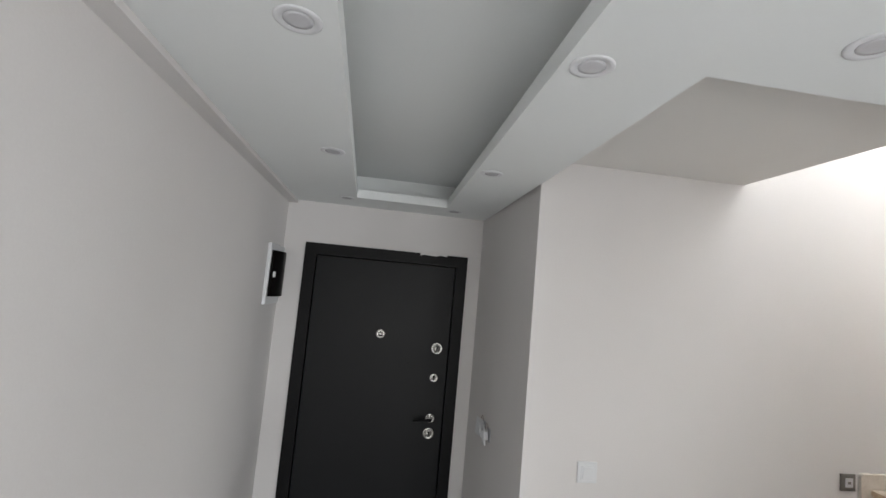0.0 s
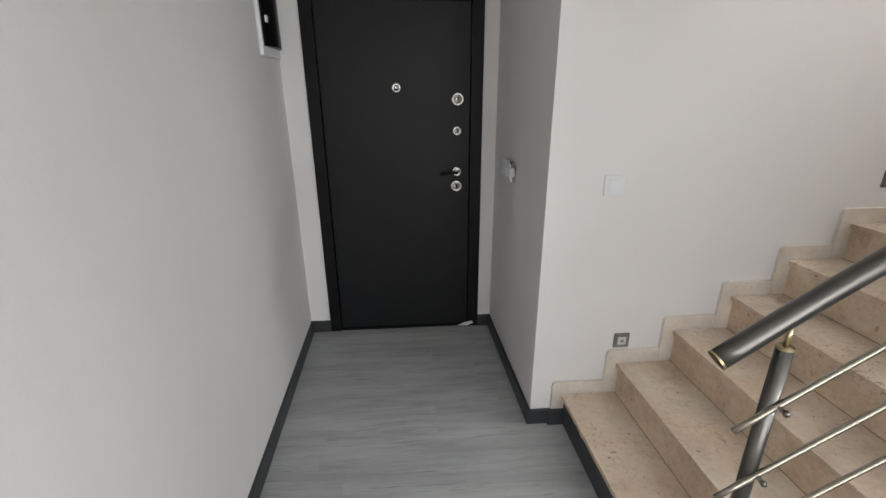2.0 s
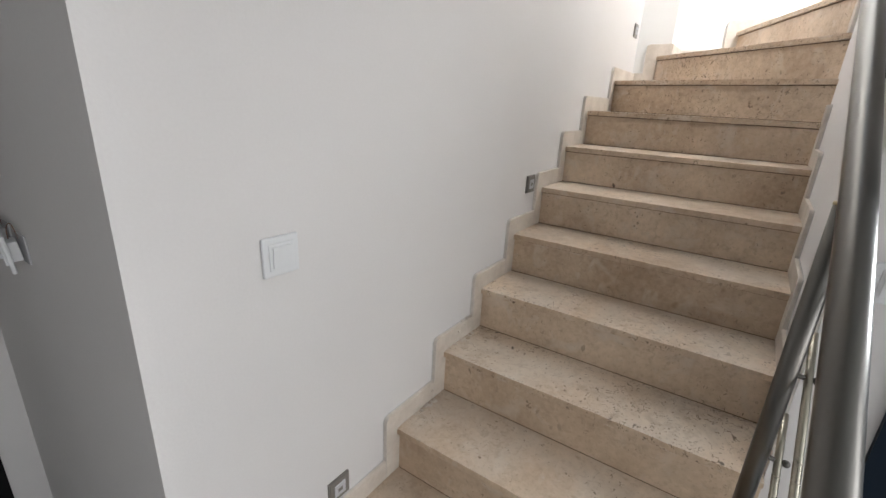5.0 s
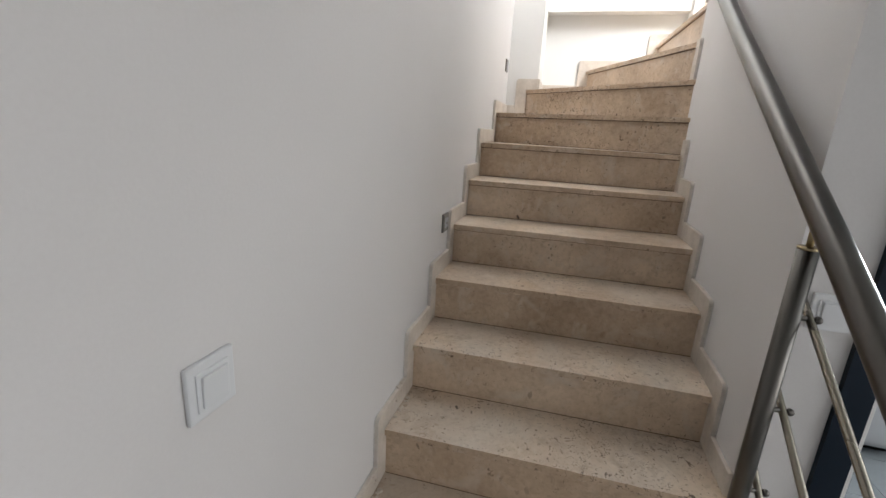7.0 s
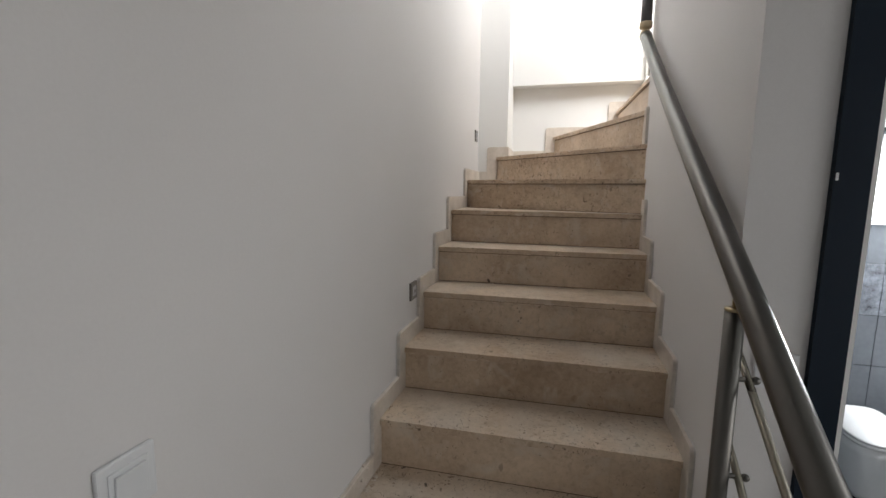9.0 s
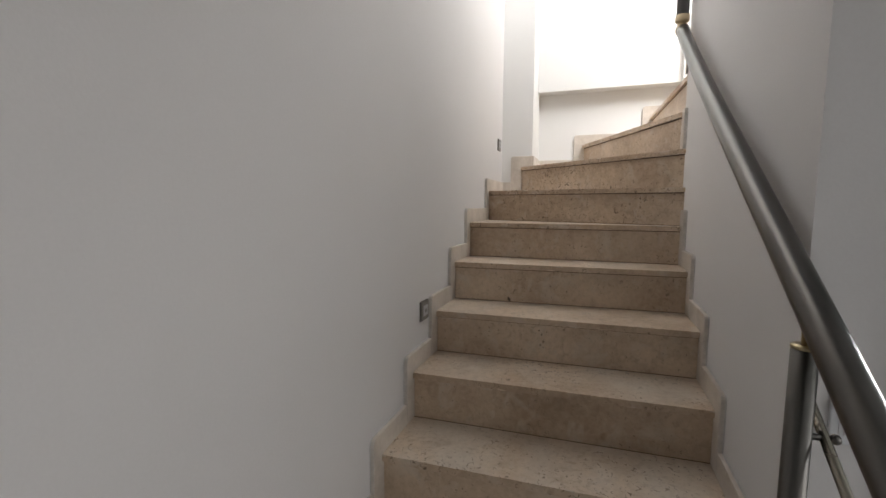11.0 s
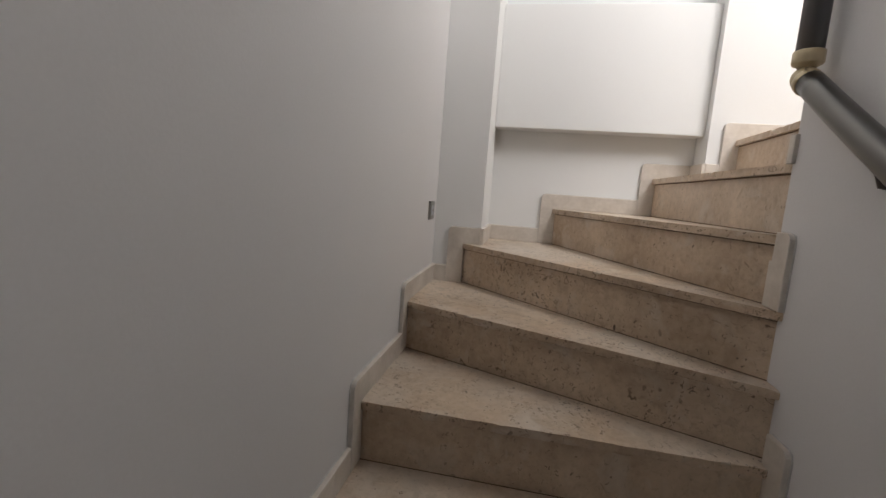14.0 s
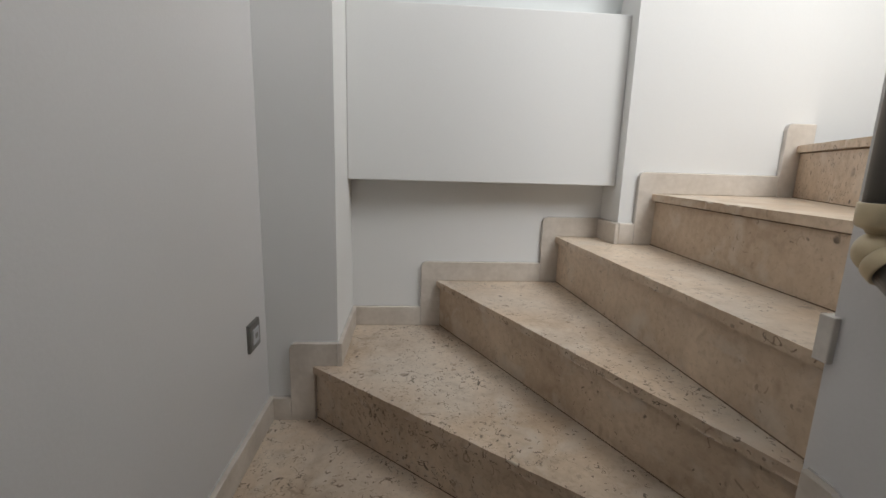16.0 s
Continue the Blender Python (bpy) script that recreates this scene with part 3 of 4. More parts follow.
part("core", prism([(0.21, 0.0), (0.21, RISE[0] - 0.032), (0.47, RISE[0] - 0.032), (0.47, RISE[1] - 0.032), (0.73, RISE[1] - 0.032), (0.73, RISE[2] - 0.032), (END_X - 0.001, RISE[2] - 0.032), (END_X - 0.001, 0.0)], -0.9, WALL_IN - 0.0135, axis="y"), M_WHITE, stairs)


SK = 0.07


def skirting(p, q, z_low, z_top, upright=True, thick=0.014, side=1):
    """A stone skirting piece on the wall from p to q: a strip on the tread and, at p, an upright that stands beside the riser."""
    p, q = Vector(p), Vector(q)
    d = q - p
    length = d.length
    d.normalize()
    n = Vector((d.y, -d.x)) * side
    r = 0.02
    if upright:
        back = 0.05
        pts = [(-back, z_low), (-back, z_top - r)]
        for i in range(1, 5):
            t = math.pi / 2 * i / 4
            pts.append((-back + r - r * math.cos(t), z_top - r + r * math.sin(t)))
        pts += [(length, z_top), (length, z_top - SK), (0.02, z_top - SK), (0.02, z_low)]
    else:
        pts = [(0, z_top), (length, z_top), (length, z_top - SK), (0, z_top - SK)]
    bm = prism(pts, 0.0, thick, axis="y")
    m = Matrix(((d.x, n.x, 0, p.x), (d.y, n.y, 0, p.y), (0, 0, 1, 0), (0, 0, 0, 1)))
    bmesh.ops.transform(bm, matrix=m, verts=bm.verts)
    bmesh.ops.bevel(bm, geom=[e for e in bm.edges if e.calc_length() > 0.03], offset=0.002, segments=1, affect="EDGES")
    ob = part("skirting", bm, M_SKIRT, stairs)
    # grey bead of filler round the outer edge
    g = 0.0016
    if upright:
        edge = [(-back - g, z_low), (-back - g, z_top - r), (-back + 0.3 * r - g, z_top - 0.3 * r + g), (-back + r, z_top + g), (length, z_top + g), (length, z_top - 0.01), (-back + 0.01, z_top - 0.02), (-back + 0.01, z_low)]
    else:
        edge = [(0, z_top - 0.01), (length, z_top - 0.01), (length, z_top + g), (0, z_top + g)]
    bm = prism(edge, 0.0, 0.003, axis="y")
    bmesh.ops.transform(bm, matrix=m, verts=bm.verts)
    part("filler_bead", bm, M_BEAD, ob)
    # the upright's end face is greyed: side shading put into the raw stone's colour
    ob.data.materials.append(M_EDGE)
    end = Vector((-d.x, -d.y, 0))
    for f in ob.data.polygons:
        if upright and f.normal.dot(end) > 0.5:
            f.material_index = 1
    return ob


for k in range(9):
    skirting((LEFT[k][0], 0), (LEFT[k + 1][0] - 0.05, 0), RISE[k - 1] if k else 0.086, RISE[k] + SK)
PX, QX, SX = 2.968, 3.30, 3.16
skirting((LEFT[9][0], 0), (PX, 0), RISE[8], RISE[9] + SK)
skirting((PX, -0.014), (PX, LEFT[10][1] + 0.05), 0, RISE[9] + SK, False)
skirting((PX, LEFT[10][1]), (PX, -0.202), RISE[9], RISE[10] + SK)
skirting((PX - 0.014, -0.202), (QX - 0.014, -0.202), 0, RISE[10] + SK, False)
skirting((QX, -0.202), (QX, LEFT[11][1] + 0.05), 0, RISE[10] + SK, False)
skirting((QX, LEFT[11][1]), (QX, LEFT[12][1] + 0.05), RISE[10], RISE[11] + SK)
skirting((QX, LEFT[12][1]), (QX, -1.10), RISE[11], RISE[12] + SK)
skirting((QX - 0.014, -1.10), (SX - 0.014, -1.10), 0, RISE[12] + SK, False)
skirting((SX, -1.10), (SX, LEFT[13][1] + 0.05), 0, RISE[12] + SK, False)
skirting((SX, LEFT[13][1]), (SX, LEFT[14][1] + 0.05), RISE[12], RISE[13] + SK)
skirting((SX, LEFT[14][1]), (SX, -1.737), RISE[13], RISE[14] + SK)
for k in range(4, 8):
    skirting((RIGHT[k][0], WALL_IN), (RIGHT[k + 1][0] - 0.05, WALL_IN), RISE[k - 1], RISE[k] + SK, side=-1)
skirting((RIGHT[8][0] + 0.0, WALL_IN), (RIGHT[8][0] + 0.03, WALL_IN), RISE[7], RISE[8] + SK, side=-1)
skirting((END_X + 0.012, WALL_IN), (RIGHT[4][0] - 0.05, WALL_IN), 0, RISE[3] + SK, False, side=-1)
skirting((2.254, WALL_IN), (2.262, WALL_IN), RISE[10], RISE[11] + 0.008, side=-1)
# stone-coloured end piece, greyed so that its colour holds the shade there
part("skirting", box(2.262, 2.285, -1.02, WALL_IN + 0.009, RISE[12] - 0.004, RISE[12] + 0.062, 0.002), M_EDGE, stairs, "short skirting end round the wall corner, greyed with shade")

# ---- stair railing ----
RY = -0.93
RAIL_K = np.polyfit([0.143, 0.36, 0.60, 0.80, 0.96, 1.25, 1.655, 1.9, 2.05, 2.175], [0.988, 1.158, 1.322, 1.444, 1.543, 1.733, 2.012, 2.160, 2.268, 2.362], 3)
RAIL = [Vector((x, RY, float(np.polyval(RAIL_K, x)))) for x in np.linspace(0.143, 2.175, 60)]


def rail_z(x):
    for a, b in zip(RAIL, RAIL[1:]):
        if a.x <= x <= b.x:
            return a.z + (b.z - a.z) * (x - a.x) / (b.x - a.x)
    return RAIL[0].z


railing = thing("stair_railing", "brushed stainless steel stair railing with brass fittings", "railing")
part("handrail", tube(RAIL, 0.0255, 28, 0.002), M_STEEL, railing, smooth=True)
d0 = (RAIL[0] - RAIL[1]).normalized()
part("end_ring", tube([RAIL[0], RAIL[0] + d0 * 0.006], 0.0262, 28, 0.003), M_BRASS, railing, "thin brass ring on the tube end")
part("end_cap", tube([RAIL[0] - d0 * 0.004, RAIL[0] - d0 * 0.001], 0.0235, 28), M_STEEL, railing)
for px, py, pz in ((0.29, RY - 0.012, RISE[0]), (0.838, RY, RISE[2])):
    top = rail_z(px)
    post = part("post", tube([Vector((px, py, pz)), Vector((px, py, top - 0.075))], 0.019, 24), M_STEEL, railing, smooth=True)
    part("collar", lathe([(0.0192, 0), (0.0197, 0.001), (0.0197, 0.004), (0.0190, 0.006)]), M_BRASS, post, "brass ring at the post's head", True).location = (px, py, top - 0.079)
    part("pin", tube([Vector((px, py, top - 0.075)), Vector((px, py, top - 0.02))], 0.0065, 14), M_BRASS, post, "brass pin under the handrail", True)
    part("foot_ring", lathe([(0.0255, 0), (0.0255, 0.005), (0.021, 0.013), (0.0195, 0.016)]), M_BRASS, post, "brass foot ring", True).location = (px, py, pz)
    for drop in (0.222, 0.437, 0.65):
        zc = top - drop
        part("rod_clamp", tube([Vector((px, py + 0.012, zc)), Vector((px, py - 0.046, zc))], 0.0055, 12), M_STEEL, post, smooth=True)
        ball = bmesh.new()
        bmesh.ops.create_uvsphere(ball, u_segments=14, v_segments=10, radius=0.0085)
        part("screw_ball", ball, M_STEEL, post, "small steel ball nut", True).location = (px, py - 0.05, zc)
for drop in (0.222, 0.437, 0.65):
    pts = [Vector((x, RY - 0.036, rail_z(x) - drop)) for x in np.linspace(0.195, 0.935, 16)]
    part("rod", tube(pts, 0.0078, 14), M_ROD, railing, smooth=True)
for bx in (1.22, 1.95):
    bz = rail_z(bx)
    br = part("wall_bracket", tube([Vector((bx, RY, bz - 0.02)), Vector((bx, RY - 0.012, bz - 0.055)), Vector((bx, WALL_IN, bz - 0.06))], 0.006, 12), M_STEEL, railing, smooth=True)
    disc = lathe([(0.024, 0), (0.024, 0.004), (0.018, 0.007)])
    bmesh.ops.transform(disc, matrix=pose(bx, WALL_IN, bz - 0.06, -90, 0, 0), verts=disc.verts)
    part("bracket_plate", disc, M_STEEL, br, smooth=True)
j = RAIL[-1]
ball = bmesh.new()
bmesh.ops.create_uvsphere(ball, u_segments=24, v_segments=16, radius=0.0255)
top = j + Vector((0.02, 0, 0.012))
part("elbow", ball, M_IVORY, railing, "ivory-yellow brass ball joint", True).location = top
cup = lathe([(0.017, 0), (0.024, 0.006), (0.0268, 0.010), (0.0275, 0.014), (0.0275, 0.024), (0.0262, 0.026)])
bmesh.ops.transform(cup, matrix=Matrix.Translation(top) @ (RAIL[-6] - j).to_track_quat("Z", "Y").to_matrix().to_4x4(), verts=cup.verts)
part("rail_socket", cup, M_IVORY, railing, "ivory-yellow brass socket on the handrail's end", True)
hub = lathe([(0.016, 0), (0.019, 0.004), (0.0262, 0.007), (0.0282, 0.010), (0.0285, 0.032), (0.0275, 0.034), (0.0255, 0.034)])
part("joint_collar", hub, M_IVORY, railing, "ivory-yellow brass collar", True).location = (top.x, top.y, top.z + 0.021)
part("riser_tube", tube([Vector((j.x + 0.02, j.y, j.z + 0.062)), Vector((j.x + 0.02, j.y, j.z + 1.1))], 0.0245, 24), M_DARKTUBE, railing, "dark grey upright tube", True)

# ---- entrance door ----
door = tagged(thing("door_1", "closed charcoal steel entrance door with round lock plates", "door"), kind="structure")
FW = 0.07
YF = DOOR_Y - 0.01
fr = prism([(DX0, 0), (DX0, DTOP), (DX1, DTOP), (DX1, 0), (DX1 - FW, 0), (DX1 - FW, DTOP - FW), (DX0 + FW, DTOP - FW), (DX0 + FW, 0)], YF, DOOR_Y + 0.2, axis="y")
part("door_frame", fr, M_BLACK, door, "matt black steel frame with chipped paint")
leaf = part("door_leaf", box(DX0 + FW + 0.004, DX1 - FW - 0.004, DOOR_Y + 0.012, DOOR_Y + 0.075, 0.012, DTOP - FW - 0.004, 0.004), M_DOOR, door)
part("threshold", box(DX0 + FW, DX1 - FW, DOOR_Y - 0.004, DOOR_Y + 0.15, 0.0, 0.012, 0.002), M_BLACK, door)
LY = DOOR_Y + 0.012


def plate(name, x, z, profile, mat, parent, label):
    bm = lathe(profile, 32)
    bmesh.ops.transform(bm, matrix=pose(x, LY, z, 90, 0, 0), verts=bm.verts)
    return part(name, bm, mat, parent, label, True)


for x, z, r in ((-0.267, 1.542, 0.038), (-0.270, 1.357, 0.028), (-0.273, 1.014, 0.036)):
    p = plate("lock_plate", x, z, [(r, 0), (r, 0.004), (r - 0.004, 0.007), (r - 0.011, 0.0072), (r - 0.012, 0.006), (r - 0.014, 0.006), (r - 0.016, 0.009), (0.001, 0.009)], M_CHROME, leaf, "round satin chrome lock plate")
    part("keyhole", prism([(x - 0.004, z - 0.013), (x - 0.004, z + 0.004), (x - 0.007, z + 0.008), (x - 0.004, z + 0.014), (x + 0.004, z + 0.014), (x + 0.007, z + 0.008), (x + 0.004, z + 0.004), (x + 0.004, z - 0.013)], LY - 0.0105, LY - 0.006, axis="y"), M_BLACK, p)
plate("rosette", -0.271, 1.107, [(0.030, 0), (0.030, 0.004), (0.026, 0.008), (0.02, 0.0082), (0.018, 0.006), (0.010, 0.006), (0.0085, 0.04), (0.001, 0.041)], M_CHROME, leaf, "round satin chrome handle rose")
part("lever", tube(smooth_path([(-0.271, LY - 0.012, 1.107), (-0.271, LY - 0.05, 1.107), (-0.29, LY - 0.056, 1.107), (-0.345, LY - 0.056, 1.103), (-0.378, LY - 0.054, 1.098)], 6), 0.0085, 14), M_BLACK, leaf, "dark lever handle", True)
p = plate("peephole", -0.634, 1.608, [(0.030, 0), (0.030, 0.005), (0.024, 0.009), (0.013, 0.0095), (0.012, 0.006), (0.001, 0.006)], M_CHROME, leaf, "round chrome peephole plate")
part("peephole_slot", box(-0.646, -0.622, LY - 0.0105, LY - 0.007, 1.594, 1.601), M_BLACK, p)
plate("stud", -0.44, 1.44, [(0.006, 0), (0.006, 0.003), (0.001, 0.004)], M_BLACK, leaf, "small dark plug")
part("paint_chip", prism([(-0.43, DTOP - 0.016), (-0.40, DTOP - 0.008), (-0.33, DTOP - 0.014), (-0.30, DTOP - 0.004), (-0.26, DTOP - 0.010), (-0.25, DTOP), (-0.43, DTOP)], YF - 0.001, YF + 0.002, axis="y"), M_WHITE, door, "smear of filler on the frame's head")
part("tape", prism([(-0.26, 0.012), (-0.19, 0.010), (-0.15, 0.030), (-0.16, 0.045), (-0.22, 0.032)], DOOR_Y - 0.02, DOOR_Y - 0.016, axis="y"), M_PLASTIC, door, "scrap of pale tape at the frame's foot")

# ---- electrical panel on the left wall ----
panel = thing("electrical_panel", "white breaker panel with a smoked door on the hall wall", "electrical panel")
X = left_x(0.76) + 0.003
PY0, PY1, PZ0, PZ1 = 0.615, 0.915, 1.755, 2.09
fr = box(X, X + 0.02, PY0, PY1, PZ0, PZ1, 0.006)
part("frame", fr, M_PLASTIC, panel)
bow = [(X + 0.03 + 0.028 * max(0.0, math.sin(math.pi * i / 20)) ** 0.7, PY0 + 0.02 + 0.013 * i) for i in range(21)]
dr = part("door", prism([(X + 0.018, PY1 - 0.02), (X + 0.018, PY0 + 0.02)] + bow, PZ0 + 0.045, PZ1 - 0.04), M_SMOKE, panel, "smoked dark plastic door")
part("latch", box(X + 0.034, X + 0.046, PY0 + 0.028, PY0 + 0.05, 1.905, 1.935, 0.003), M_PLASTIC, dr, "small white latch")

# ---- switches ----


def wall_switch(name, m, label, group="", toggles=1):
    t = thing(name, label, "switch", group, at=m)
    part("plate", box(-0.043, 0.043, -0.009, 0, -0.043, 0.043, 0.003), M_PLASTIC, t)
    part("inner_frame", box(-0.03, 0.03, -0.0115, -0.008, -0.03, 0.03, 0.002), M_PLASTIC, t)
    w = 0.048 / toggles
    for i in range(toggles):
        bm = box(-0.024 + i * w + 0.001, -0.024 + (i + 1) * w - 0.001, -0.0155, -0.011, -0.024, 0.024, 0.0015)
        bmesh.ops.transform(bm, matrix=Matrix.Rotation(radians(3), 4, "X"), verts=bm.verts)
        part("rocker", bm, M_PLASTIC, t)
    return t


wall_switch("light_switch", pose(0.284, 0, 1.214), "white square light switch on the stair wall")


def loose_switch(m, lean, swing, label):
    """A switch pulled out of its box: the mechanism stands off the wall, tilted, on its wires."""
    t = thing("light_switch", label, "switch", "passage switches", at=m)
    part("back_box", box(-0.033, 0.033, -0.004, 0.0, -0.033, 0.033, 0.002), M_LENS, t, "grey open wall box")
    tilt = Matrix.Translation((0, -0.03, 0)) @ Matrix.Rotation(radians(swing), 4, "Z") @ Matrix.Rotation(radians(lean), 4, "X")
    for name, bm, mat, text in (
        ("mechanism", box(-0.024, 0.024, 0.004, 0.022, -0.022, 0.022, 0.003), M_RING, "pale switch mechanism"),
        ("plate", box(-0.043, 0.043, -0.004, 0.005, -0.043, 0.043, 0.003), M_PLASTIC, ""),
        ("rocker", box(-0.026, 0.026, -0.0085, -0.0035, -0.026, 0.026, 0.002), M_PLASTIC, ""),
    ):
        bmesh.ops.transform(bm, matrix=tilt, verts=bm.verts)
        part(name, bm, mat, t, text)
    part("wire", tube(smooth_path([(-0.01, -0.002, 0.01), (-0.016, -0.008, 0.052), (-0.01, -0.018, 0.047), (-0.01, -0.02, 0.008)], 6), 0.0009, 8), M_WIRE, t, "thin brown wire", True)
    return t


loose_switch(pose(-0.015, 0.50, 1.185, 0, 0, 91.7) @ pose(0, 0, 0, 0, 0, 180), 5, -9, "white switch hanging loose from its wall box")
loose_switch(pose(-0.018, 0.60, 1.195, 0, 0, 91.7) @ pose(0, 0, 0, 0, 0, 180), -4, 7, "white switch hanging loose from its wall box")
wall_switch("light_switch", pose(END_X, -1.066, 1.232, 0, 0, -90), "white square light switch beside the bathroom doorway")

# ---- step lights ----


def step_light(m, label):
    t = thing("step_light", label, "light", "step lights", at=m)
    bm = prism([(-0.037, -0.037), (0.037, -0.037), (0.037, 0.037), (-0.037, 0.037)], -0.007, 0, axis="y")
    part("frame", add_box(bm, -0.034, 0.034, -0.009, -0.006, -0.034, 0.034, 0.001), M_GREYPL, t)
    w = part("window", box(-0.02, 0.02, -0.0115, -0.0085, -0.02, 0.02, 0.001), M_LENS, t, "pale square insert")
    part("slot", box(-0.008, 0.008, -0.0125, -0.011, -0.006, 0.006), M_GREYPL, w)
    return t


step_light(pose(0.419, 0, 0.461), "square grey step light above the second tread")
step_light(pose(1.535, 0, 1.217), "square grey step light halfway up the flight")
step_light(pose(2.86, 0, 2.005), "square grey step light beside the winding steps")

# ---- ceiling spots ----
for x, y in ((-0.905, 0.74), (-0.878, -0.165), (-0.843, -1.0), (-0.262, 0.80), (-0.255, -0.13), (-0.257, -1.0), (0.16, -1.20)):
    t = thing("ceiling_spot", "round white recessed ceiling spot, unlit", "ceiling light", "ceiling spots", at=pose(x, y, CEIL, 180, 0, 0))
    part("ring", lathe([(0.046, 0), (0.046, 0.001), (0.042, 0.0028), (0.031, 0.002), (0.0285, 0.0004)], 32), M_RING, t, smooth=True)
    part("lens", lathe([(0.0285, 0.0), (0.0285, 0.0015), (0.02, 0.002), (0.001, 0.0022)], 28), M_LENS, t, "greyish lamp lens", True)

# ---- bathroom ----
trim = tagged(thing("door_2", "bathroom doorway with dark navy architrave and white lining", "door"), kind="structure")
part("architrave", prism([(-1.125, 0), (-1.125, 2.15), (BD1 - 0.065, 2.15), (BD1 - 0.065, 0), (BD1, 0), (BD1, 2.085), (-1.19, 2.085), (-1.19, 0)], END_X - 0.016, END_X, axis="x"), M_NAVY, trim)
part("latch_plate", box(END_X - 0.0185, END_X - 0.0155, -1.132, -1.127, 1.66, 1.676, 0.001), M_PLASTIC, trim, "small pale mark on the architrave")
part("lining", prism([(-1.19, 0), (-1.19, 2.085), (BD1, 2.085), (BD1, 0), (BD1 + 0.016, 0), (BD1 + 0.016, 2.069), (-1.206, 2.069), (-1.206, 0)], END_X - 0.004, END_X + 0.124, axis="x"), M_WHITE, trim, "white door lining")
structure("wall_bath_north", box(END_X + 0.12, 3.6, -1.2, -1.18, 0, 2.0), M_TILE, "dark grey tiled bathroom wall under the stairs", "wall")
bm = box(END_X + 0.12, 4.0, -3.2, -3.05, 0, 2.06)
structure("wall_bath_south", bm, M_TILE, "dark grey tiled bathroom wall", "wall")
structure("ceiling_bath", prism([(-3.05, 2.02), (-1.2, 2.02), (-1.2, 2.06), (-3.05, 2.06)], END_X + 0.12, 3.6, axis="x"), M_CEIL, "white bathroom ceiling below the stairs", "ceiling")
bath = thing("wall_bath_east", "dark grey glossy tiles with a stone mosaic band", "wall", kind="structure")
BX = 2.95
part("backing", box(BX, BX + 0.1, -3.05, -1.2, 0, 2.02), M_GROUT, bath)
for iy in range(6):
    for iz in range(7):
        y0 = -3.05 + iy * 0.31
        z0 = iz * 0.31
        band = iz == 3
        part("tile", box(BX - 0.008, BX, y0 + 0.0015, min(y0 + 0.3085, -1.2), z0 + 0.0015, min(z0 + 0.3085, 2.0), 0.001), M_MOSAIC if band else M_TILE, bath)
bfl = thing("floor_bath", "slate grey square bathroom floor tiles", "floor", kind="structure")
for ix in range(6):
    for iy in range(6):
        x0 = END_X + 0.1 + ix * 0.333
        y0 = -3.05 + iy * 0.31
        part("tile", box(x0 + 0.0015, min(x0 + 0.3315, BX - 0.008), y0 + 0.0015, min(y0 + 0.3085, -1.2), -0.012, 0.0, 0.001), M_TILEF, bfl)

toilet = thing("toilet", "white ceramic toilet with a closed lid", "toilet", at=pose(2.655, -2.295, 0, 0, 0, 90) @ Matrix.Scale(0.88, 4))


def oval(w, l, n=28, sq=4.2):
    out = []
    for i in range(n):
        t = 2 * math.pi * i / n
        c, s = math.cos(t), math.sin(t)
        out.append((w * math.copysign(abs(c) ** (2 / sq), c), l * math.copysign(abs(s) ** (2 / sq), s)))
    return out


def loft(layers, n=28):
    bm = bmesh.new()
    rings = [[bm.verts.new((x, y + dy, z)) for x, y in oval(w, l, n)] for w, l, dy, z in layers]
    for a, b in zip(rings, rings[1:]):
        for k in range(n):
            bm.faces.new((a[k], a[(k + 1) % n], b[(k + 1) % n], b[k]))
    bm.faces.new(rings[0])
    bm.faces.new(rings[-1])
    return bm


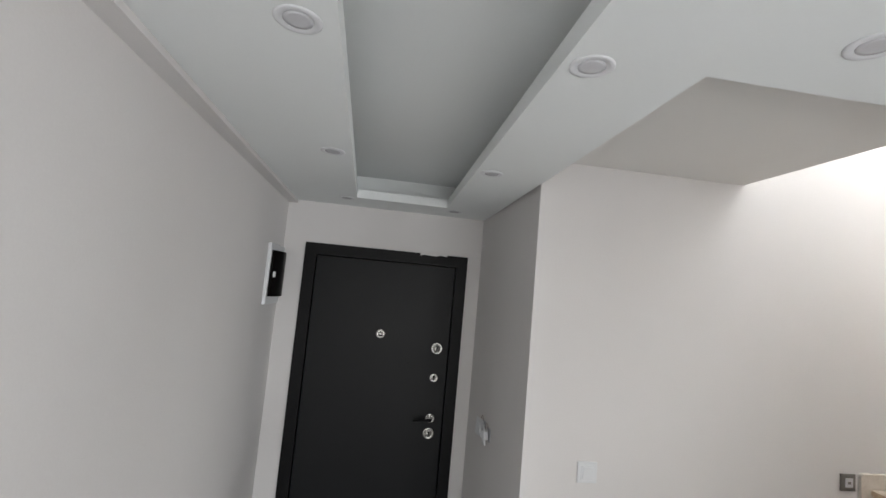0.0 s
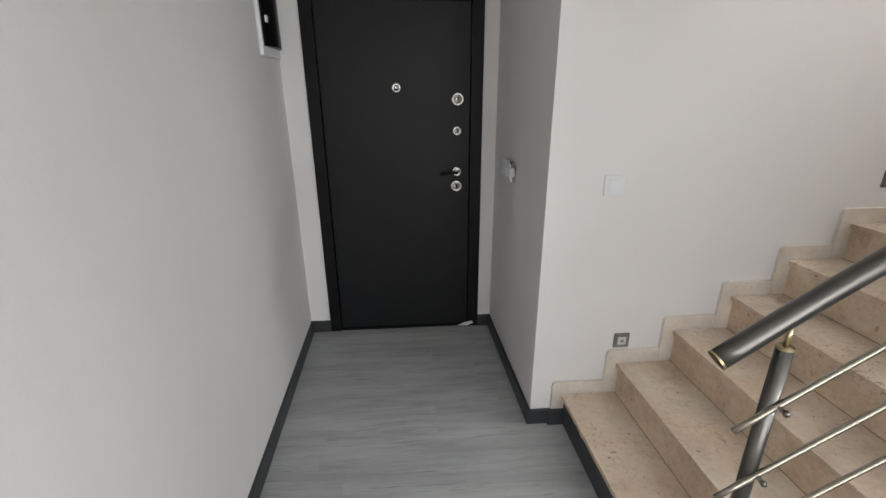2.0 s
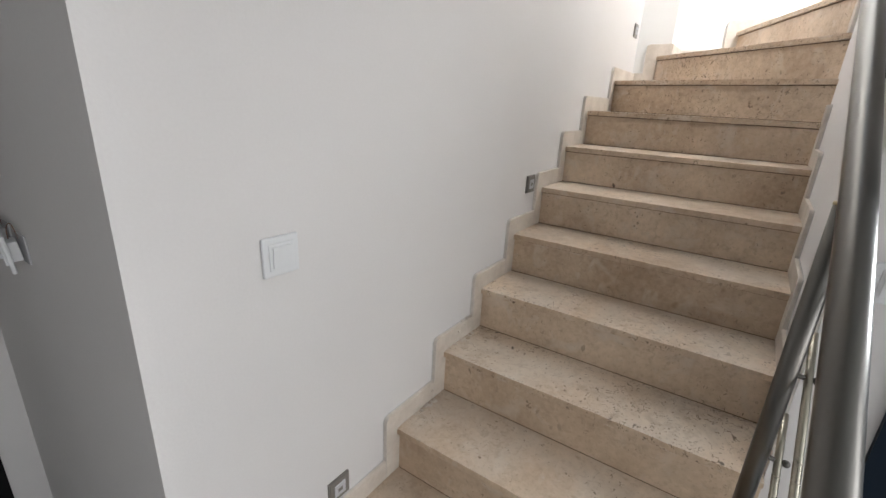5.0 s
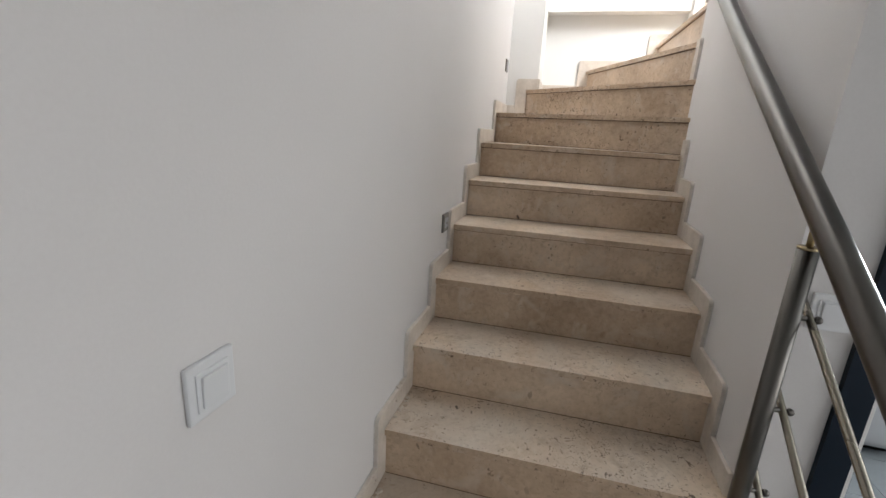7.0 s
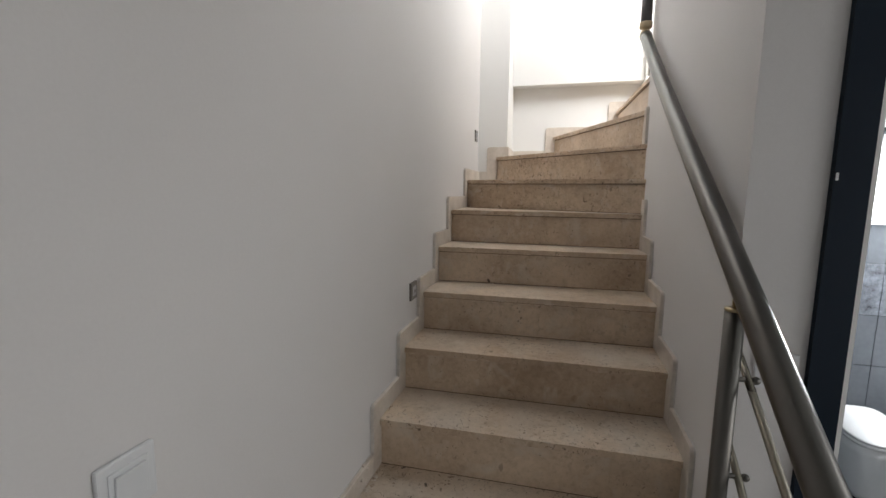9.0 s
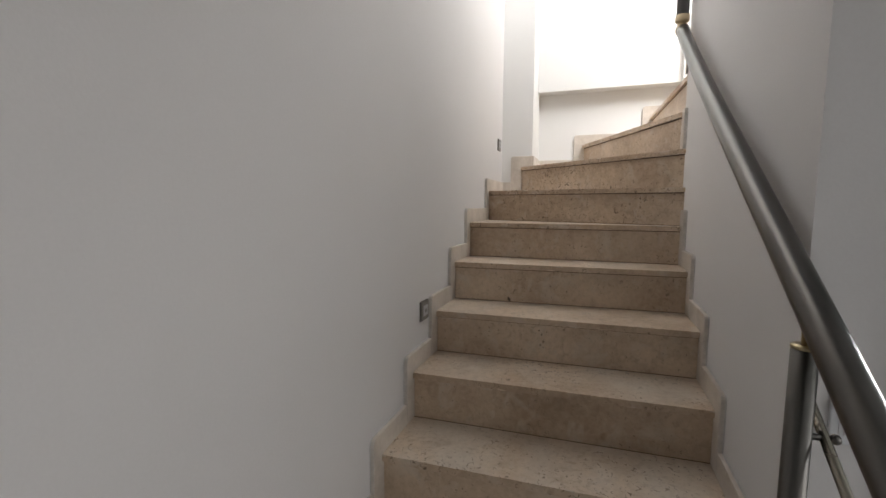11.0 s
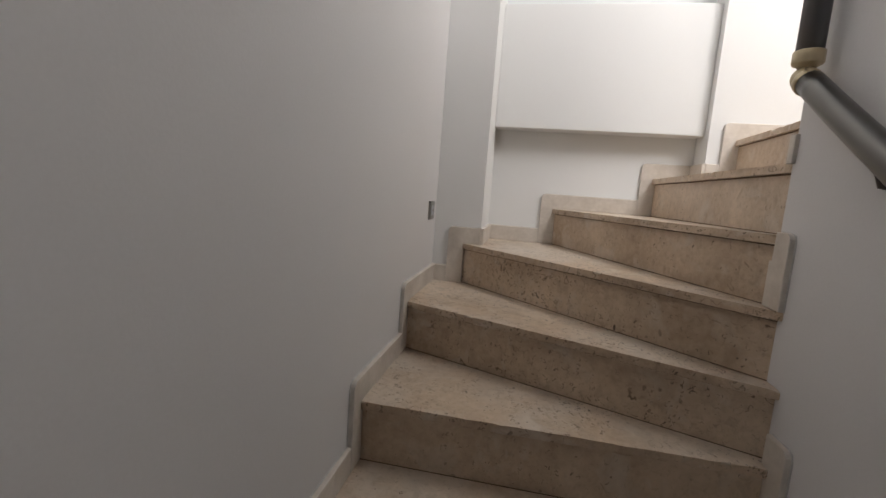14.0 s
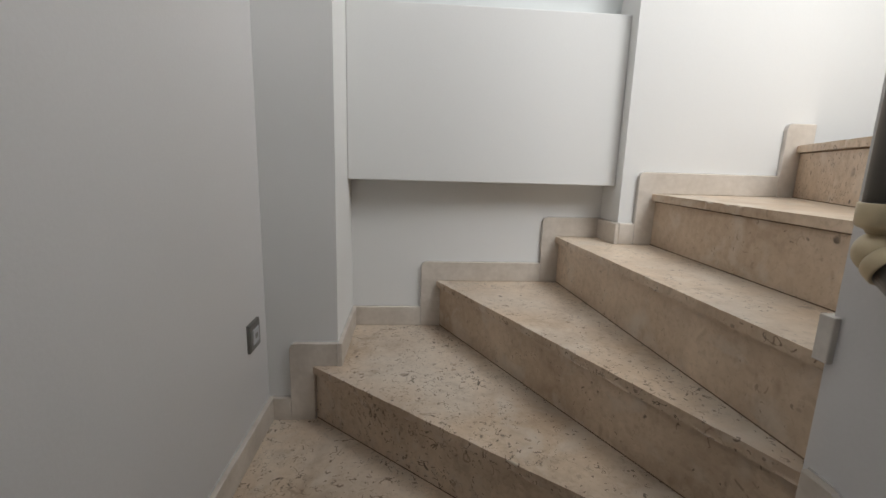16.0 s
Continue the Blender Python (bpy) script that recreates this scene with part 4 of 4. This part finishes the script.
part("bowl", loft([(0.15, 0.22, -0.03, 0.025), (0.155, 0.225, -0.03, 0.06), (0.165, 0.24, -0.01, 0.2), (0.185, 0.26, 0, 0.33), (0.188, 0.262, 0, 0.38)]), M_CERAMIC, toilet, smooth=True)
part("plinth", loft([(0.14, 0.21, -0.03, 0.0), (0.14, 0.21, -0.03, 0.027)]), M_BLACK, toilet, "dark shadow-gap plinth")
part("seat", loft([(0.188, 0.262, 0, 0.385), (0.192, 0.266, 0, 0.39), (0.192, 0.266, 0, 0.405)]), M_CERAMIC, toilet, smooth=True)
part("lid", loft([(0.192, 0.266, 0, 0.41), (0.192, 0.266, 0, 0.42), (0.185, 0.258, 0, 0.428), (0.11, 0.16, -0.01, 0.475), (0.08, 0.12, -0.02, 0.482)]), M_CERAMIC, toilet, smooth=True)
win = tagged(thing("window_1", "small bright bathroom window with a white frame", "window"), kind="structure")
part("window_frame", prism([(-2.45, 1.5), (-2.45, 1.98), (-1.95, 1.98), (-1.95, 1.5), (-2.0, 1.5), (-2.0, 1.93), (-2.4, 1.93), (-2.4, 1.5)], BX - 0.03, BX - 0.008, axis="x"), M_PLASTIC, win)
part("window_sill", box(BX - 0.04, BX - 0.008, -2.45, -1.95, 1.47, 1.5), M_PLASTIC, win)
part("pane", box(BX - 0.016, BX - 0.012, -2.4, -2.0, 1.5, 1.93), M_GLOW, win)

# crumbs of plaster left on the skirting
random.seed(11)
bm = bmesh.new()
for k in (2, 3):
    for i in range(26):
        x = random.uniform(LEFT[k][0] + 0.06, LEFT[k + 1][0] - 0.06)
        s = random.uniform(0.003, 0.009)
        geo = bmesh.ops.create_icosphere(bm, subdivisions=1, radius=s)
        for v in geo["verts"]:
            v.co += Vector((random.uniform(-1, 1), random.uniform(-1, 1), random.uniform(-1, 1))) * s * 0.3
            v.co.z *= 0.6
        low = random.random() < 0.45
        bmesh.ops.translate(bm, vec=(x, random.uniform(-0.03, -0.018) if low else random.uniform(-0.014, -0.004), RISE[k] + (0.002 if low else random.uniform(0.03, SK + 0.002))), verts=geo["verts"])
tagged(link_mesh("plaster_crumbs", bm, M_SKIRT), "loose pale plaster crumbs along the step skirting", "debris", kind="stuff")
